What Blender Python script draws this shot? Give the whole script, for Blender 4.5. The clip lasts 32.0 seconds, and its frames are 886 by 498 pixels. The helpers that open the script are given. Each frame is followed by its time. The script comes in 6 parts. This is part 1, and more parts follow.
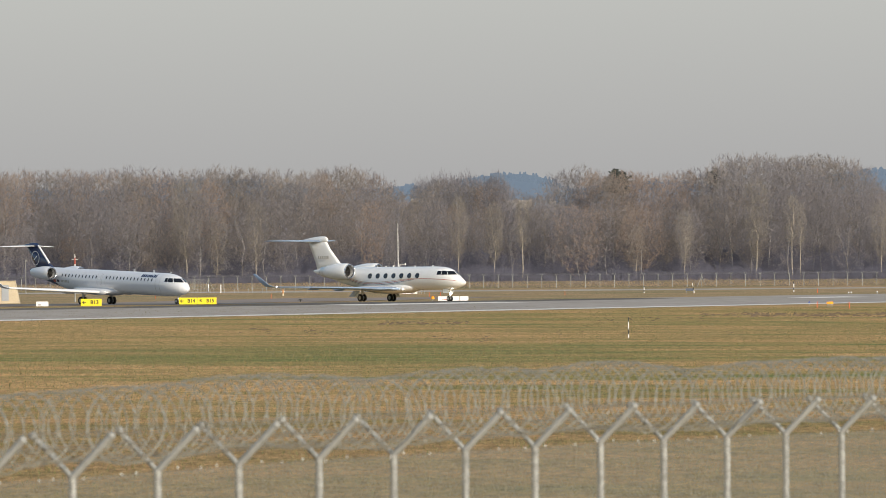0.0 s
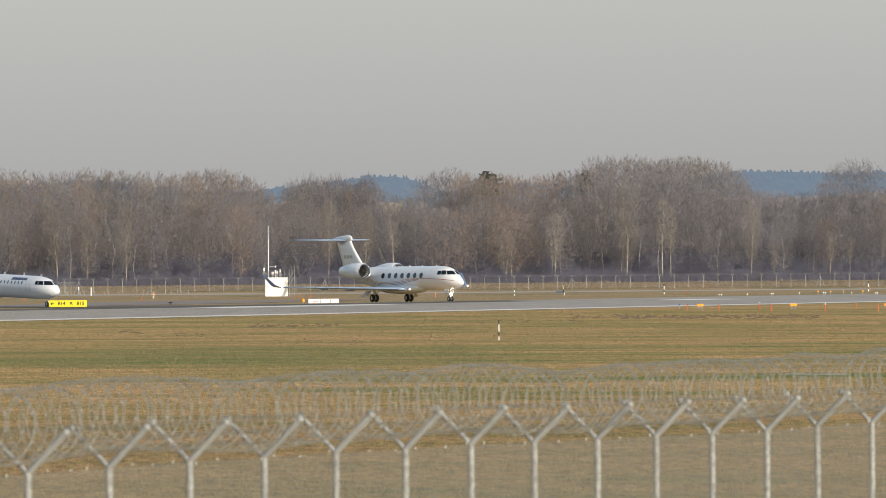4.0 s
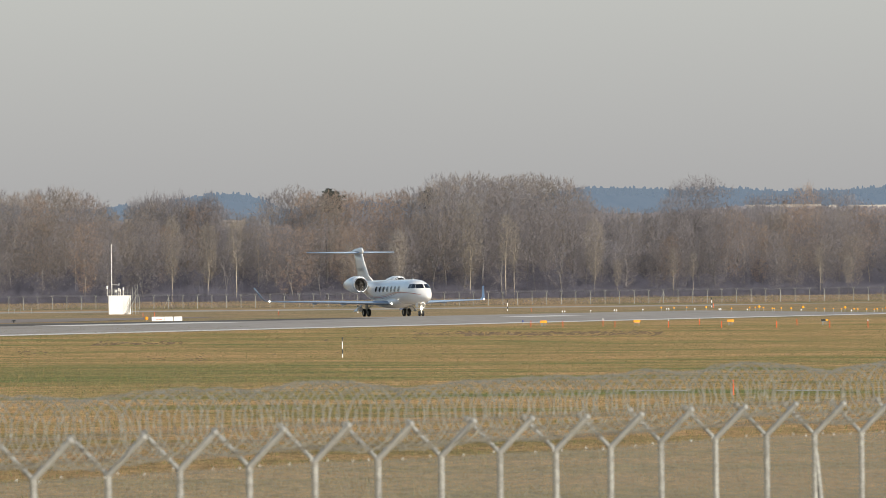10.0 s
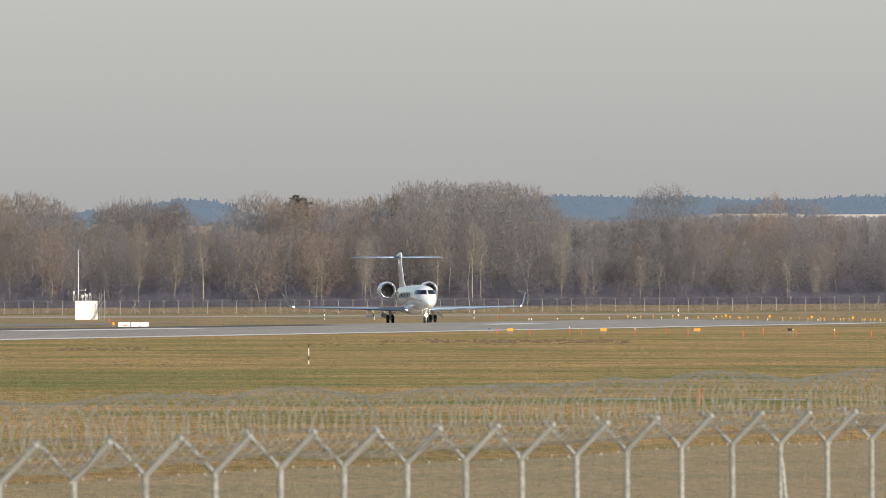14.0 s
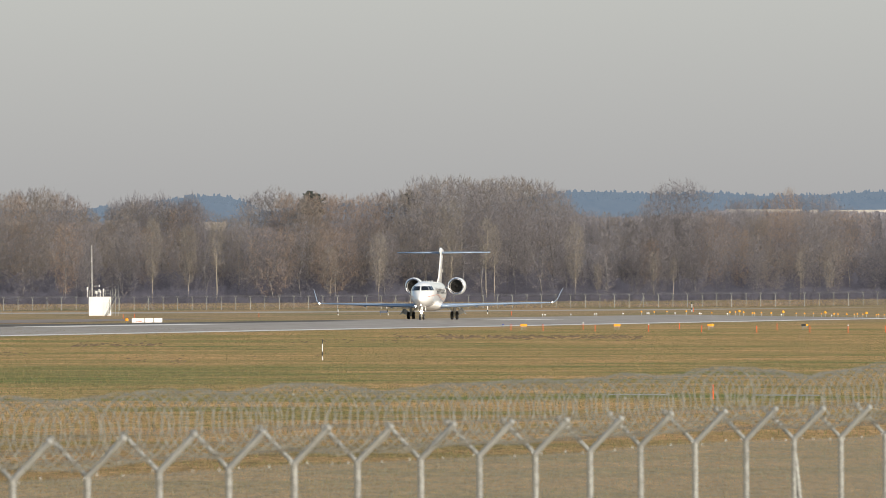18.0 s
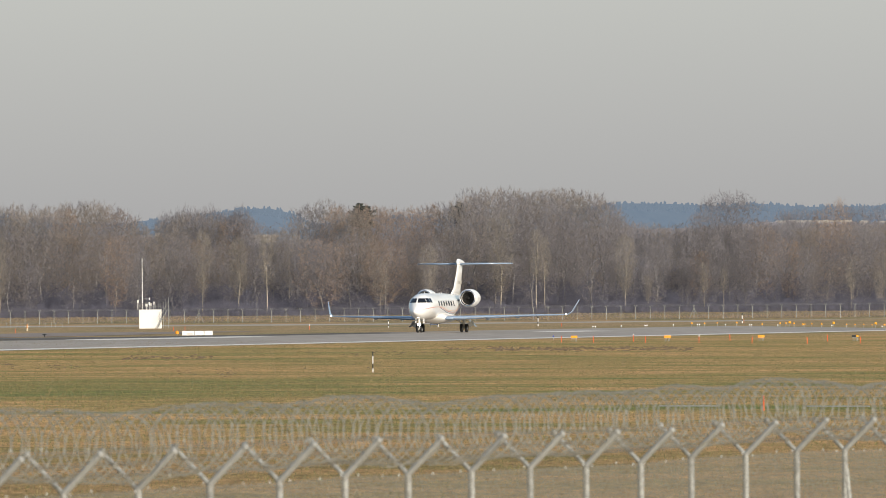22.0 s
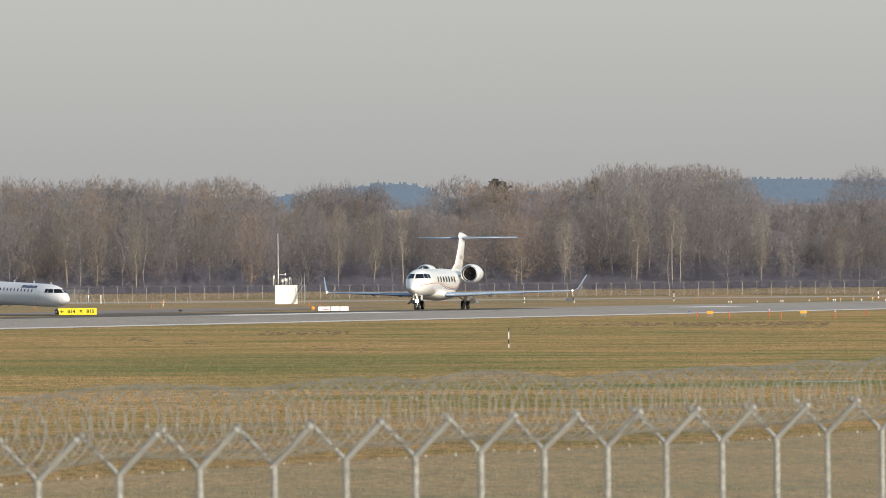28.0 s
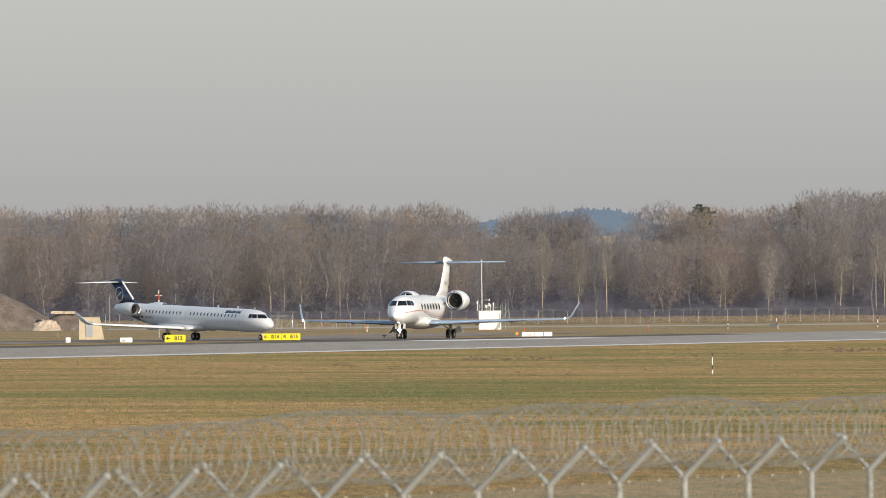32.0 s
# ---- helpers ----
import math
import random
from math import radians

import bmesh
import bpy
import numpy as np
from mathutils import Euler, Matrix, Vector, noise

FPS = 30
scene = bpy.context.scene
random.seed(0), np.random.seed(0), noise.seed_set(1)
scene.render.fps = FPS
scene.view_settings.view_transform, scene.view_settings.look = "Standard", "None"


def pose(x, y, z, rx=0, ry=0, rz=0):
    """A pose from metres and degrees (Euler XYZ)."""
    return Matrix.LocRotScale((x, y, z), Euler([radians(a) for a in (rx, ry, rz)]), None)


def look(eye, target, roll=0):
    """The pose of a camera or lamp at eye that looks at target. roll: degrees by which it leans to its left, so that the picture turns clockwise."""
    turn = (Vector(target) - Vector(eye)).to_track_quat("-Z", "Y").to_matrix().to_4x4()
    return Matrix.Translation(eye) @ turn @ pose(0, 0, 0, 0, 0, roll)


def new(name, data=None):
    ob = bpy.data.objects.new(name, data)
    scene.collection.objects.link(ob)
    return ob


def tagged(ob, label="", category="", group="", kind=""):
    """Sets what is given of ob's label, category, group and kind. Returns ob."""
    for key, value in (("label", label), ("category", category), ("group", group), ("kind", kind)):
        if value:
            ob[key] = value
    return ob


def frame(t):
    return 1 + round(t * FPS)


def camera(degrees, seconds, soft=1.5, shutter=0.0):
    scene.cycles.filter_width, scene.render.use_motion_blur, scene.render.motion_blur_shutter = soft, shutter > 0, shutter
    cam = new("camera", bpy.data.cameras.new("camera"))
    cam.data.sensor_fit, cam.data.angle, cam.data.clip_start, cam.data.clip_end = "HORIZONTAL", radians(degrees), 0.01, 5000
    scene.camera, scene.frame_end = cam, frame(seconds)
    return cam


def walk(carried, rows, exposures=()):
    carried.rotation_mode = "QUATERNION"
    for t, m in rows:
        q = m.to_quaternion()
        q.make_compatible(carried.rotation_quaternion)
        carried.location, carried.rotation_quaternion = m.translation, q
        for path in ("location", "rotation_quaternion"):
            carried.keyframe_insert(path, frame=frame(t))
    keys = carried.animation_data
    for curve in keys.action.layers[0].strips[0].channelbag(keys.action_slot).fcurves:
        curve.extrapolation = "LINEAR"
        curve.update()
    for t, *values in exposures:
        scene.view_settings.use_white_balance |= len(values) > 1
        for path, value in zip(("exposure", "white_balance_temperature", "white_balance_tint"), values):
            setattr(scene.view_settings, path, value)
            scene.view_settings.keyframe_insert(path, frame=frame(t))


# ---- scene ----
# ---- camera ----
EYE = 4.6
F = 18700.0          # focal length in units of a 1568-wide picture
cam = camera(2 * math.degrees(math.atan(784 / F)), 32.0, soft=0.75)
cam.data.dof.use_dof = True
cam.data.dof.focus_distance = 1180.0
cam.data.dof.aperture_fstop = 10.5
# seconds, yaw, pitch, roll of a camera that turns on a fixed head
AIM = [
    (0.0, -0.0005, 0.2358, 0.368), (0.5, -0.1337, 0.208, 0.441), (1.0, -0.2497, 0.2356, 0.434), (1.5, -0.4108, 0.2688, 0.397),
    (2.0, -0.5395, 0.2692, 0.36), (2.5, -0.6082, 0.2411, 0.367), (4.5, -0.7277, 0.2497, 0.401), (5.0, -0.7696, 0.2722, 0.373),
    (5.5, -0.8629, 0.2951, 0.335), (6.0, -0.9662, 0.2786, 0.346), (6.5, -1.0605, 0.2604, 0.393), (7.0, -1.122, 0.2752, 0.419),
    (7.5, -1.1987, 0.2918, 0.502), (8.0, -1.31, 0.2971, 0.6), (8.5, -1.4159, 0.3119, 0.581), (9.0, -1.4772, 0.3122, 0.562),
    (9.5, -1.5244, 0.314, 0.605), (10.0, -1.5524, 0.3306, 0.585), (10.5, -1.5993, 0.3686, 0.486), (11.0, -1.6482, 0.4027, 0.414),
    (11.5, -1.6702, 0.3988, 0.332), (12.0, -1.6648, 0.4028, 0.289), (12.5, -1.6222, 0.3883, 0.271), (13.0, -1.5895, 0.3627, 0.256),
    (13.5, -1.6461, 0.3604, 0.24), (14.0, -1.734, 0.3689, 0.251), (14.5, -1.7567, 0.3721, 0.227), (16.5, -1.6682, 0.3261, 0.234),
    (17.0, -1.6816, 0.3623, 0.253), (17.5, -1.6789, 0.3658, 0.302), (18.0, -1.6598, 0.346, 0.288), (18.5, -1.5991, 0.3505, 0.303),
    (19.0, -1.5245, 0.4041, 0.314), (19.5, -1.479, 0.4183, 0.281), (20.0, -1.4787, 0.3906, 0.338), (20.5, -1.5052, 0.3438, 0.404),
    (21.0, -1.4985, 0.315, 0.441), (21.5, -1.4418, 0.3494, 0.407), (22.0, -1.3869, 0.4128, 0.44), (22.5, -1.3508, 0.3869, 0.379),
    (23.0, -1.3264, 0.3301, 0.434), (23.5, -1.3026, 0.3239, 0.5), (24.0, -1.2568, 0.3552, 0.493), (24.5, -1.1899, 0.368, 0.458),
    (25.0, -1.1171, 0.3476, 0.504), (25.5, -1.0148, 0.3257, 0.474), (27.5, -0.7496, 0.302, 0.426), (28.0, -0.6503, 0.2858, 0.458),
    (28.5, -0.5798, 0.2831, 0.493), (29.0, -0.501, 0.3104, 0.507), (29.5, -0.3697, 0.3359, 0.509), (30.0, -0.2157, 0.3197, 0.47),
    (30.5, 0.0037, 0.2959, 0.493), (31.0, 0.2053, 0.3198, 0.504), (31.5, 0.3544, 0.3869, 0.484), (32.0, 0.4541, 0.4326, 0.423),
]

walk(cam, [(t, pose(0, 0, EYE, 90 + p, r, w)) for t, w, p, r in AIM])

# ---- light ----
SUN_AZ, SUN_EL = 33.0, 17.0      # degrees right of straight behind the camera; height
world = bpy.data.worlds.new("sky")
scene.world = world
world.use_nodes = True
wn, wl = world.node_tree.nodes, world.node_tree.links
wn.clear()
w_sky = wn.new("ShaderNodeTexSky")
w_sky.sky_type = "NISHITA"
w_sky.sun_disc = False
w_sky.sun_elevation = radians(SUN_EL)
w_sky.sun_rotation = radians(180 - SUN_AZ)
w_sky.altitude, w_sky.air_density, w_sky.dust_density, w_sky.ozone_density = 450, 1.2, 1.5, 2.0
w_gain = wn.new("ShaderNodeVectorMath")
w_gain.operation = "SCALE"
w_gain.inputs[3].default_value = 0.15
# winter haze: a pale veil, greyest along the horizon
w_geo = wn.new("ShaderNodeTexCoord")
w_sep = wn.new("ShaderNodeSeparateXYZ")
w_ramp = wn.new("ShaderNodeValToRGB")
w_ramp.color_ramp.elements[0].position, w_ramp.color_ramp.elements[0].color = 0.006, (0.379, 0.377, 0.398, 1)
w_ramp.color_ramp.elements[1].position, w_ramp.color_ramp.elements[1].color = 0.032, (0.522, 0.530, 0.520, 1)
w_mix = wn.new("ShaderNodeMix")
w_mix.data_type = "RGBA"
w_veil = wn.new("ShaderNodeValToRGB")
w_veil.color_ramp.elements[0].position, w_veil.color_ramp.elements[0].color = 0.035, (0.92, 0.92, 0.92, 1)
w_veil.color_ramp.elements[1].position, w_veil.color_ramp.elements[1].color = 0.25, (0.12, 0.12, 0.12, 1)
w_bg = wn.new("ShaderNodeBackground")
w_bg.inputs["Strength"].default_value = 1.0
w_out = wn.new("ShaderNodeOutputWorld")
wl.new(w_geo.outputs["Generated"], w_sep.inputs[0])
wl.new(w_sep.outputs["Z"], w_ramp.inputs["Fac"])
wl.new(w_sep.outputs["Z"], w_veil.inputs["Fac"])
wl.new(w_veil.outputs["Color"], w_mix.inputs["Factor"])
wl.new(w_sky.outputs[0], w_gain.inputs[0])
wl.new(w_gain.outputs[0], w_mix.inputs["A"])
wl.new(w_ramp.outputs["Color"], w_mix.inputs["B"])
wl.new(w_mix.outputs["Result"], w_bg.inputs["Color"])
wl.new(w_bg.outputs[0], w_out.inputs["Surface"])

sun_data = bpy.data.lights.new("sun", "SUN")
sun_data.energy, sun_data.angle, sun_data.color = 4.65, radians(0.6), (1.0, 0.90, 0.76)
sun = new("sun", sun_data)
sun_from = Vector((math.sin(radians(SUN_AZ)) * math.cos(radians(SUN_EL)), -math.cos(radians(SUN_AZ)) * math.cos(radians(SUN_EL)), math.sin(radians(SUN_EL))))
sun.matrix_world = look(sun_from * 300, (0, 0, 0))


# ---- materials ----
def material(name, colour, rough=0.6, metal=0.0, vary=0.0, scale=1.0, colour2=None, bump=0.0, bump_scale=20.0, per=0.0, stretch=(1, 1, 1), coat=0.0, glow=0.0):
    """A Principled surface with two sizes of noise in its colour, fine relief and a random shift from object to object."""
    m = bpy.data.materials.new(name)
    m.use_nodes = True
    nodes, links = m.node_tree.nodes, m.node_tree.links
    b = nodes["Principled BSDF"]
    b.inputs["Roughness"].default_value, b.inputs["Metallic"].default_value = rough, metal
    b.inputs["Coat Weight"].default_value = coat
    b.inputs["Base Color"].default_value = (*colour, 1)
    out = None
    if vary or colour2:
        co = nodes.new("ShaderNodeTexCoord")
        mp = nodes.new("ShaderNodeMapping")
        mp.inputs["Scale"].default_value = stretch
        links.new(co.outputs["Object"], mp.inputs["Vector"])
        n1, n2 = nodes.new("ShaderNodeTexNoise"), nodes.new("ShaderNodeTexNoise")
        n1.inputs["Scale"].default_value, n2.inputs["Scale"].default_value = scale, scale * 7.3
        n1.inputs["Detail"].default_value, n2.inputs["Detail"].default_value = 4, 3
        links.new(mp.outputs[0], n1.inputs["Vector"])
        links.new(mp.outputs[0], n2.inputs["Vector"])
        mx = nodes.new("ShaderNodeMix")
        mx.data_type = "RGBA"
        c2 = colour2 or tuple(c * (1 - vary) for c in colour)
        mx.inputs["A"].default_value, mx.inputs["B"].default_value = (*colour, 1), (*c2, 1)
        av = nodes.new("ShaderNodeMath")
        av.operation = "ADD"
        mr = nodes.new("ShaderNodeMapRange")
        mr.inputs["From Min"].default_value, mr.inputs["From Max"].default_value = 0.75, 1.25
        links.new(n1.outputs["Fac"], av.inputs[0])
        links.new(n2.outputs["Fac"], av.inputs[1])
        links.new(av.outputs[0], mr.inputs["Value"])
        links.new(mr.outputs[0], mx.inputs["Factor"])
        out = mx.outputs["Result"]
    if per:
        oi = nodes.new("ShaderNodeObjectInfo")
        hs = nodes.new("ShaderNodeHueSaturation")
        mr2 = nodes.new("ShaderNodeMapRange")
        mr2.inputs["To Min"].default_value, mr2.inputs["To Max"].default_value = 1 - per, 1 + per
        links.new(oi.outputs["Random"], mr2.inputs["Value"])
        links.new(mr2.outputs[0], hs.inputs["Value"])
        if out:
            links.new(out, hs.inputs["Color"])
        else:
            hs.inputs["Color"].default_value = (*colour, 1)
        out = hs.outputs["Color"]
    if out:
        links.new(out, b.inputs["Base Color"])
    if bump:
        nb = nodes.new("ShaderNodeTexNoise")
        nb.inputs["Scale"].default_value = bump_scale
        bp = nodes.new("ShaderNodeBump")
        bp.inputs["Strength"].default_value = bump
        tc = nodes.new("ShaderNodeTexCoord")
        links.new(tc.outputs["Object"], nb.inputs["Vector"])
        links.new(nb.outputs["Fac"], bp.inputs["Height"])
        links.new(bp.outputs[0], b.inputs["Normal"])
    if glow:
        b.inputs["Emission Color"].default_value = (*colour, 1)
        b.inputs["Emission Strength"].default_value = glow
    return m


def field_material():
    """Winter grass in long bands: green, straw and brown, with darker worn patches."""
    m = bpy.data.materials.new("winter_grass")
    m.use_nodes = True
    nodes, links = m.node_tree.nodes, m.node_tree.links
    b = nodes["Principled BSDF"]
    b.inputs["Roughness"].default_value = 0.9
    co = nodes.new("ShaderNodeTexCoord")

    def noise_at(stretch, scale, detail, turn=0.0):
        mp, n = nodes.new("ShaderNodeMapping"), nodes.new("ShaderNodeTexNoise")
        mp.inputs["Scale"].default_value = stretch
        mp.inputs["Rotation"].default_value = (0, 0, radians(turn))
        n.inputs["Scale"].default_value, n.inputs["Detail"].default_value = scale, detail
        links.new(co.outputs["Object"], mp.inputs["Vector"])
        links.new(mp.outputs[0], n.inputs["Vector"])
        return n.outputs["Fac"]

    def ramp(fac, stops):
        r = nodes.new("ShaderNodeValToRGB")
        els = r.color_ramp.elements
        while len(els) < len(stops):
            els.new(0.5)
        for e, (p, c) in zip(els, stops):
            e.position, e.color = p, (*c, 1)
        links.new(fac, r.inputs["Fac"])
        return r.outputs["Color"]

    def blend(fac, a, c, mode="MIX"):
        x = nodes.new("ShaderNodeMix")
        x.data_type, x.blend_type = "RGBA", mode
        if isinstance(fac, float):
            x.inputs["Factor"].default_value = fac
        else:
            links.new(fac, x.inputs["Factor"])
        links.new(a, x.inputs["A"])
        links.new(c, x.inputs["B"])
        return x.outputs["Result"]

    wide = ramp(noise_at((0.022, 0.030, 1), 1.0, 3.0, -8.0), [(0.38, (0.16, 0.18, 0.042)), (0.46, (0.325, 0.22, 0.064)), (0.54, (0.50, 0.275, 0.088)), (0.66, (0.29, 0.20, 0.058))])
    mid = ramp(noise_at((0.11, 0.12, 1), 1.0, 5.0, -8.0), [(0.36, (0.12, 0.165, 0.038)), (0.48, (0.325, 0.22, 0.062)), (0.58, (0.50, 0.27, 0.088))])
    fine = ramp(noise_at((3.0, 0.45, 1), 1.0, 5.0), [(0.34, (0.24, 0.25, 0.22)), (0.66, (0.82, 0.79, 0.73))])
    blades = ramp(noise_at((9.0, 1.0, 1), 1.0, 4.0), [(0.32, (0.32, 0.33, 0.30)), (0.68, (0.78, 0.76, 0.72))])
    tuft = ramp(noise_at((30.0, 5.0, 1), 1.0, 3.0), [(0.30, (0.30, 0.31, 0.29)), (0.70, (0.72, 0.70, 0.67))])
    c = blend(0.5, wide, mid)
    # a lush strip in the middle of the field, its rim broken up by noise
    sx = nodes.new("ShaderNodeSeparateXYZ")
    links.new(co.outputs["Object"], sx.inputs[0])

    def calc(op, a, b_=None):
        n = nodes.new("ShaderNodeMath")
        n.operation = op
        for k, val in enumerate((a, b_)):
            if val is None:
                continue
            if isinstance(val, float):
                n.inputs[k].default_value = val
            else:
                links.new(val, n.inputs[k])
        return n.outputs[0]

    ex = calc("POWER", calc("DIVIDE", calc("ADD", sx.outputs["X"], 5.0), 15.0), 2.0)
    ey = calc("POWER", calc("DIVIDE", calc("ADD", sx.outputs["Y"], -492.0), 62.0), 2.0)
    rim = calc("ADD", calc("ADD", ex, ey), calc("MULTIPLY", calc("ADD", noise_at((0.08, 0.10, 1), 1.0, 4.0), -0.5), 3.2))
    lush = nodes.new("ShaderNodeMapRange")
    lush.inputs["From Min"].default_value, lush.inputs["From Max"].default_value = 1.35, 0.45
    links.new(rim, lush.inputs["Value"])
    green = nodes.new("ShaderNodeRGB")
    green.outputs[0].default_value = (0.135, 0.165, 0.042, 1)
    soft = calc("MULTIPLY", lush.outputs[0], 0.52)
    c = blend(soft, c, green.outputs[0])
    # paler straw meadow on the far side, rough dull grass by the fence
    for y0, y1, tint, most in ((1120.0, 1300.0, (0.28, 0.21, 0.135, 1), 0.5), (360.0, 260.0, (0.25, 0.15, 0.05, 1), 0.55)):
        side = nodes.new("ShaderNodeMapRange")
        side.inputs["From Min"].default_value, side.inputs["From Max"].default_value, side.inputs["To Max"].default_value = y0, y1, most
        links.new(sx.outputs["Y"], side.inputs["Value"])
        straw = nodes.new("ShaderNodeRGB")
        straw.outputs[0].default_value = tint
        c = blend(side.outputs[0], c, straw.outputs[0])
    c = blend(0.5, c, fine, "OVERLAY")
    c = blend(0.65, c, blades, "OVERLAY")
    c = blend(0.6, c, tuft, "OVERLAY")
    dim = nodes.new("ShaderNodeHueSaturation")
    dim.inputs["Value"].default_value = 1.08
    dim.inputs["Saturation"].default_value = 0.87
    links.new(c, dim.inputs["Color"])
    links.new(dim.outputs[0], b.inputs["Base Color"])
    rough = nodes.new("ShaderNodeBump")
    rough.inputs["Strength"].default_value, rough.inputs["Distance"].default_value = 0.3, 0.2
    links.new(noise_at((3.0, 0.8, 1), 1.0, 5.0), rough.inputs["Height"])
    links.new(rough.outputs[0], b.inputs["Normal"])
    return m


def runway_material():
    m = material("runway_asphalt", (0.43, 0.38, 0.325), 0.9, vary=0.18, scale=0.08, bump=0.1, bump_scale=6.0, stretch=(1, 0.12, 1))
    m.node_tree.nodes["Principled BSDF"].inputs["Specular IOR Level"].default_value = 0.15
    return m


def blade_material():
    m = bpy.data.materials.new("grass_blades")
    m.use_nodes = True
    nodes, links = m.node_tree.nodes, m.node_tree.links
    b = nodes["Principled BSDF"]
    b.inputs["Roughness"].default_value = 0.85
    g, r = nodes.new("ShaderNodeNewGeometry"), nodes.new("ShaderNodeValToRGB")
    els = r.color_ramp.elements
    els[0].color, els[1].color = (0.095, 0.12, 0.037, 1), (0.23, 0.165, 0.075, 1)
    e = els.new(0.5)
    e.color = (0.185, 0.145, 0.058, 1)
    links.new(g.outputs["Random Per Island"], r.inputs["Fac"])
    links.new(r.outputs["Color"], b.inputs["Base Color"])
    return m


M_BLADE = blade_material()
M_GRASS = field_material()
M_RUNWAY = runway_material()
# blue-grey with the haze and inner shade of the woods painted in
M_WOOD_HAZE = material("hazed_wood_shade", (0.28, 0.278, 0.32), 1.0, vary=0.55, scale=0.25, stretch=(2.2, 1, 0.35), bump=0.6, bump_scale=0.6)
M_RUBBER = material("rubbered_asphalt", (0.18, 0.16, 0.14), 0.8, vary=0.3, scale=0.1, stretch=(1, 0.1, 1))
M_TRACK = material("gravel_track", (0.36, 0.305, 0.265), 1.0, vary=0.25, scale=0.2)
M_TAXI = material("taxiway_concrete", (0.21, 0.20, 0.185), 0.9, vary=0.2, scale=0.1)
M_PATROL = material("pale_patrol_road", (0.48, 0.42, 0.35), 0.95, vary=0.2, scale=0.15)
M_LINE = material("worn_white_line", (0.88, 0.83, 0.75), 0.7, vary=0.12, scale=0.25)
M_WHITE = material("white_aircraft_paint", (0.90, 0.885, 0.85), 0.22, vary=0.05, scale=0.4, coat=0.4)
M_CRJ = material("pale_grey_aircraft_paint", (0.78, 0.78, 0.78), 0.28, vary=0.06, scale=0.4, coat=0.3)
M_NAVY = material("navy_paint", (0.025, 0.042, 0.105), 0.25, coat=0.3, vary=0.1, scale=0.5)
# wing grey pushed to blue: sky fill on the shaded undersides, painted in
M_WING = material("sky_shade_wing_blue", (0.27, 0.36, 0.49), 0.25, vary=0.1, scale=0.5, coat=0.2)
M_METAL = material("polished_lip", (0.75, 0.75, 0.76), 0.18, metal=1.0, vary=0.05, scale=2)
M_DARKMETAL = material("dark_fan", (0.06, 0.058, 0.055), 0.4, metal=0.8, vary=0.2, scale=4)
M_GLASS = material("dark_cockpit_glass", (0.012, 0.014, 0.018), 0.05, vary=0.1, scale=2)
M_CABIN = material("dim_cabin_glass", (0.035, 0.043, 0.058), 0.18, vary=0.3, scale=1.5, per=0.35)
M_DULL_ORANGE = material("faded_orange_paint", (0.55, 0.27, 0.11), 0.6, vary=0.15, scale=4)
M_TYRE = material("black_tyre", (0.018, 0.018, 0.018), 0.8, vary=0.2, scale=4)
M_STRUT = material("white_strut", (0.68, 0.66, 0.60), 0.4, vary=0.15, scale=3)
M_RED = material("red_stripe", (0.45, 0.08, 0.05), 0.3, vary=0.05, scale=2)
M_GOLD = material("gold_stripe", (0.52, 0.31, 0.13), 0.3, vary=0.05, scale=2)
M_GREYLET = material("grey_lettering", (0.42, 0.40, 0.36), 0.4, vary=0.05, scale=2)
M_LAMP = material("lit_landing_light", (1.0, 0.93, 0.80), 0.3, glow=14.0)
M_YELLOW = material("yellow_sign_face", (0.82, 0.66, 0.02), 0.45, vary=0.06, scale=1.5)
M_BLACK = material("black_sign_paint", (0.015, 0.015, 0.012), 0.5, vary=0.1, scale=2)
M_SHED = material("white_painted_container", (0.82, 0.80, 0.76), 0.55, vary=0.06, scale=0.6)
M_CREAM = material("cream_concrete", (0.56, 0.47, 0.33), 0.85, vary=0.18, scale=1.2, bump=0.15)
M_GREYBOX = material("grey_panel_paint", (0.33, 0.35, 0.37), 0.6, vary=0.1, scale=1)
# cabinet grey darkened and blued to stand for its shaded face
M_SLATE = material("cabinet_shade_grey", (0.075, 0.092, 0.13), 0.5, vary=0.12, scale=1.5)
M_GALV = material("galvanised_steel", (0.315, 0.32, 0.30), 0.6, metal=0.0, vary=0.2, scale=6, per=0.06)
M_POST = material("mottled_galvanised_steel", (0.37, 0.375, 0.35), 0.6, vary=0.6, scale=14, per=0.06)
M_WIRE = material("weathered_wire", (0.215, 0.20, 0.168), 0.75, metal=0.0, vary=0.25, scale=8)
M_MESH = material("zinc_mesh_wire", (0.20, 0.195, 0.165), 0.7, vary=0.2, scale=8)
M_TIE = material("bright_zinc_ties", (0.66, 0.66, 0.62), 0.5, vary=0.1, scale=9)
M_COIL = material("razor_coil_steel", (0.285, 0.28, 0.24), 0.7, vary=0.3, scale=5)
M_ORANGE = material("orange_marker_paint", (0.85, 0.33, 0.02), 0.5, vary=0.1, scale=3, per=0.08)
M_REDORANGE = material("red_orange_stake", (0.72, 0.14, 0.04), 0.6, vary=0.15, scale=3, per=0.1)
M_AMBER = material("amber_light_head", (0.90, 0.42, 0.03), 0.35, vary=0.08, scale=3)
M_BLUE = material("blue_lamp_glass", (0.03, 0.07, 0.42), 0.3, vary=0.1, scale=3)
M_EARTH = material("bare_earth", (0.21, 0.155, 0.105), 0.95, vary=0.4, scale=0.25, bump=0.4, bump_scale=1.2)
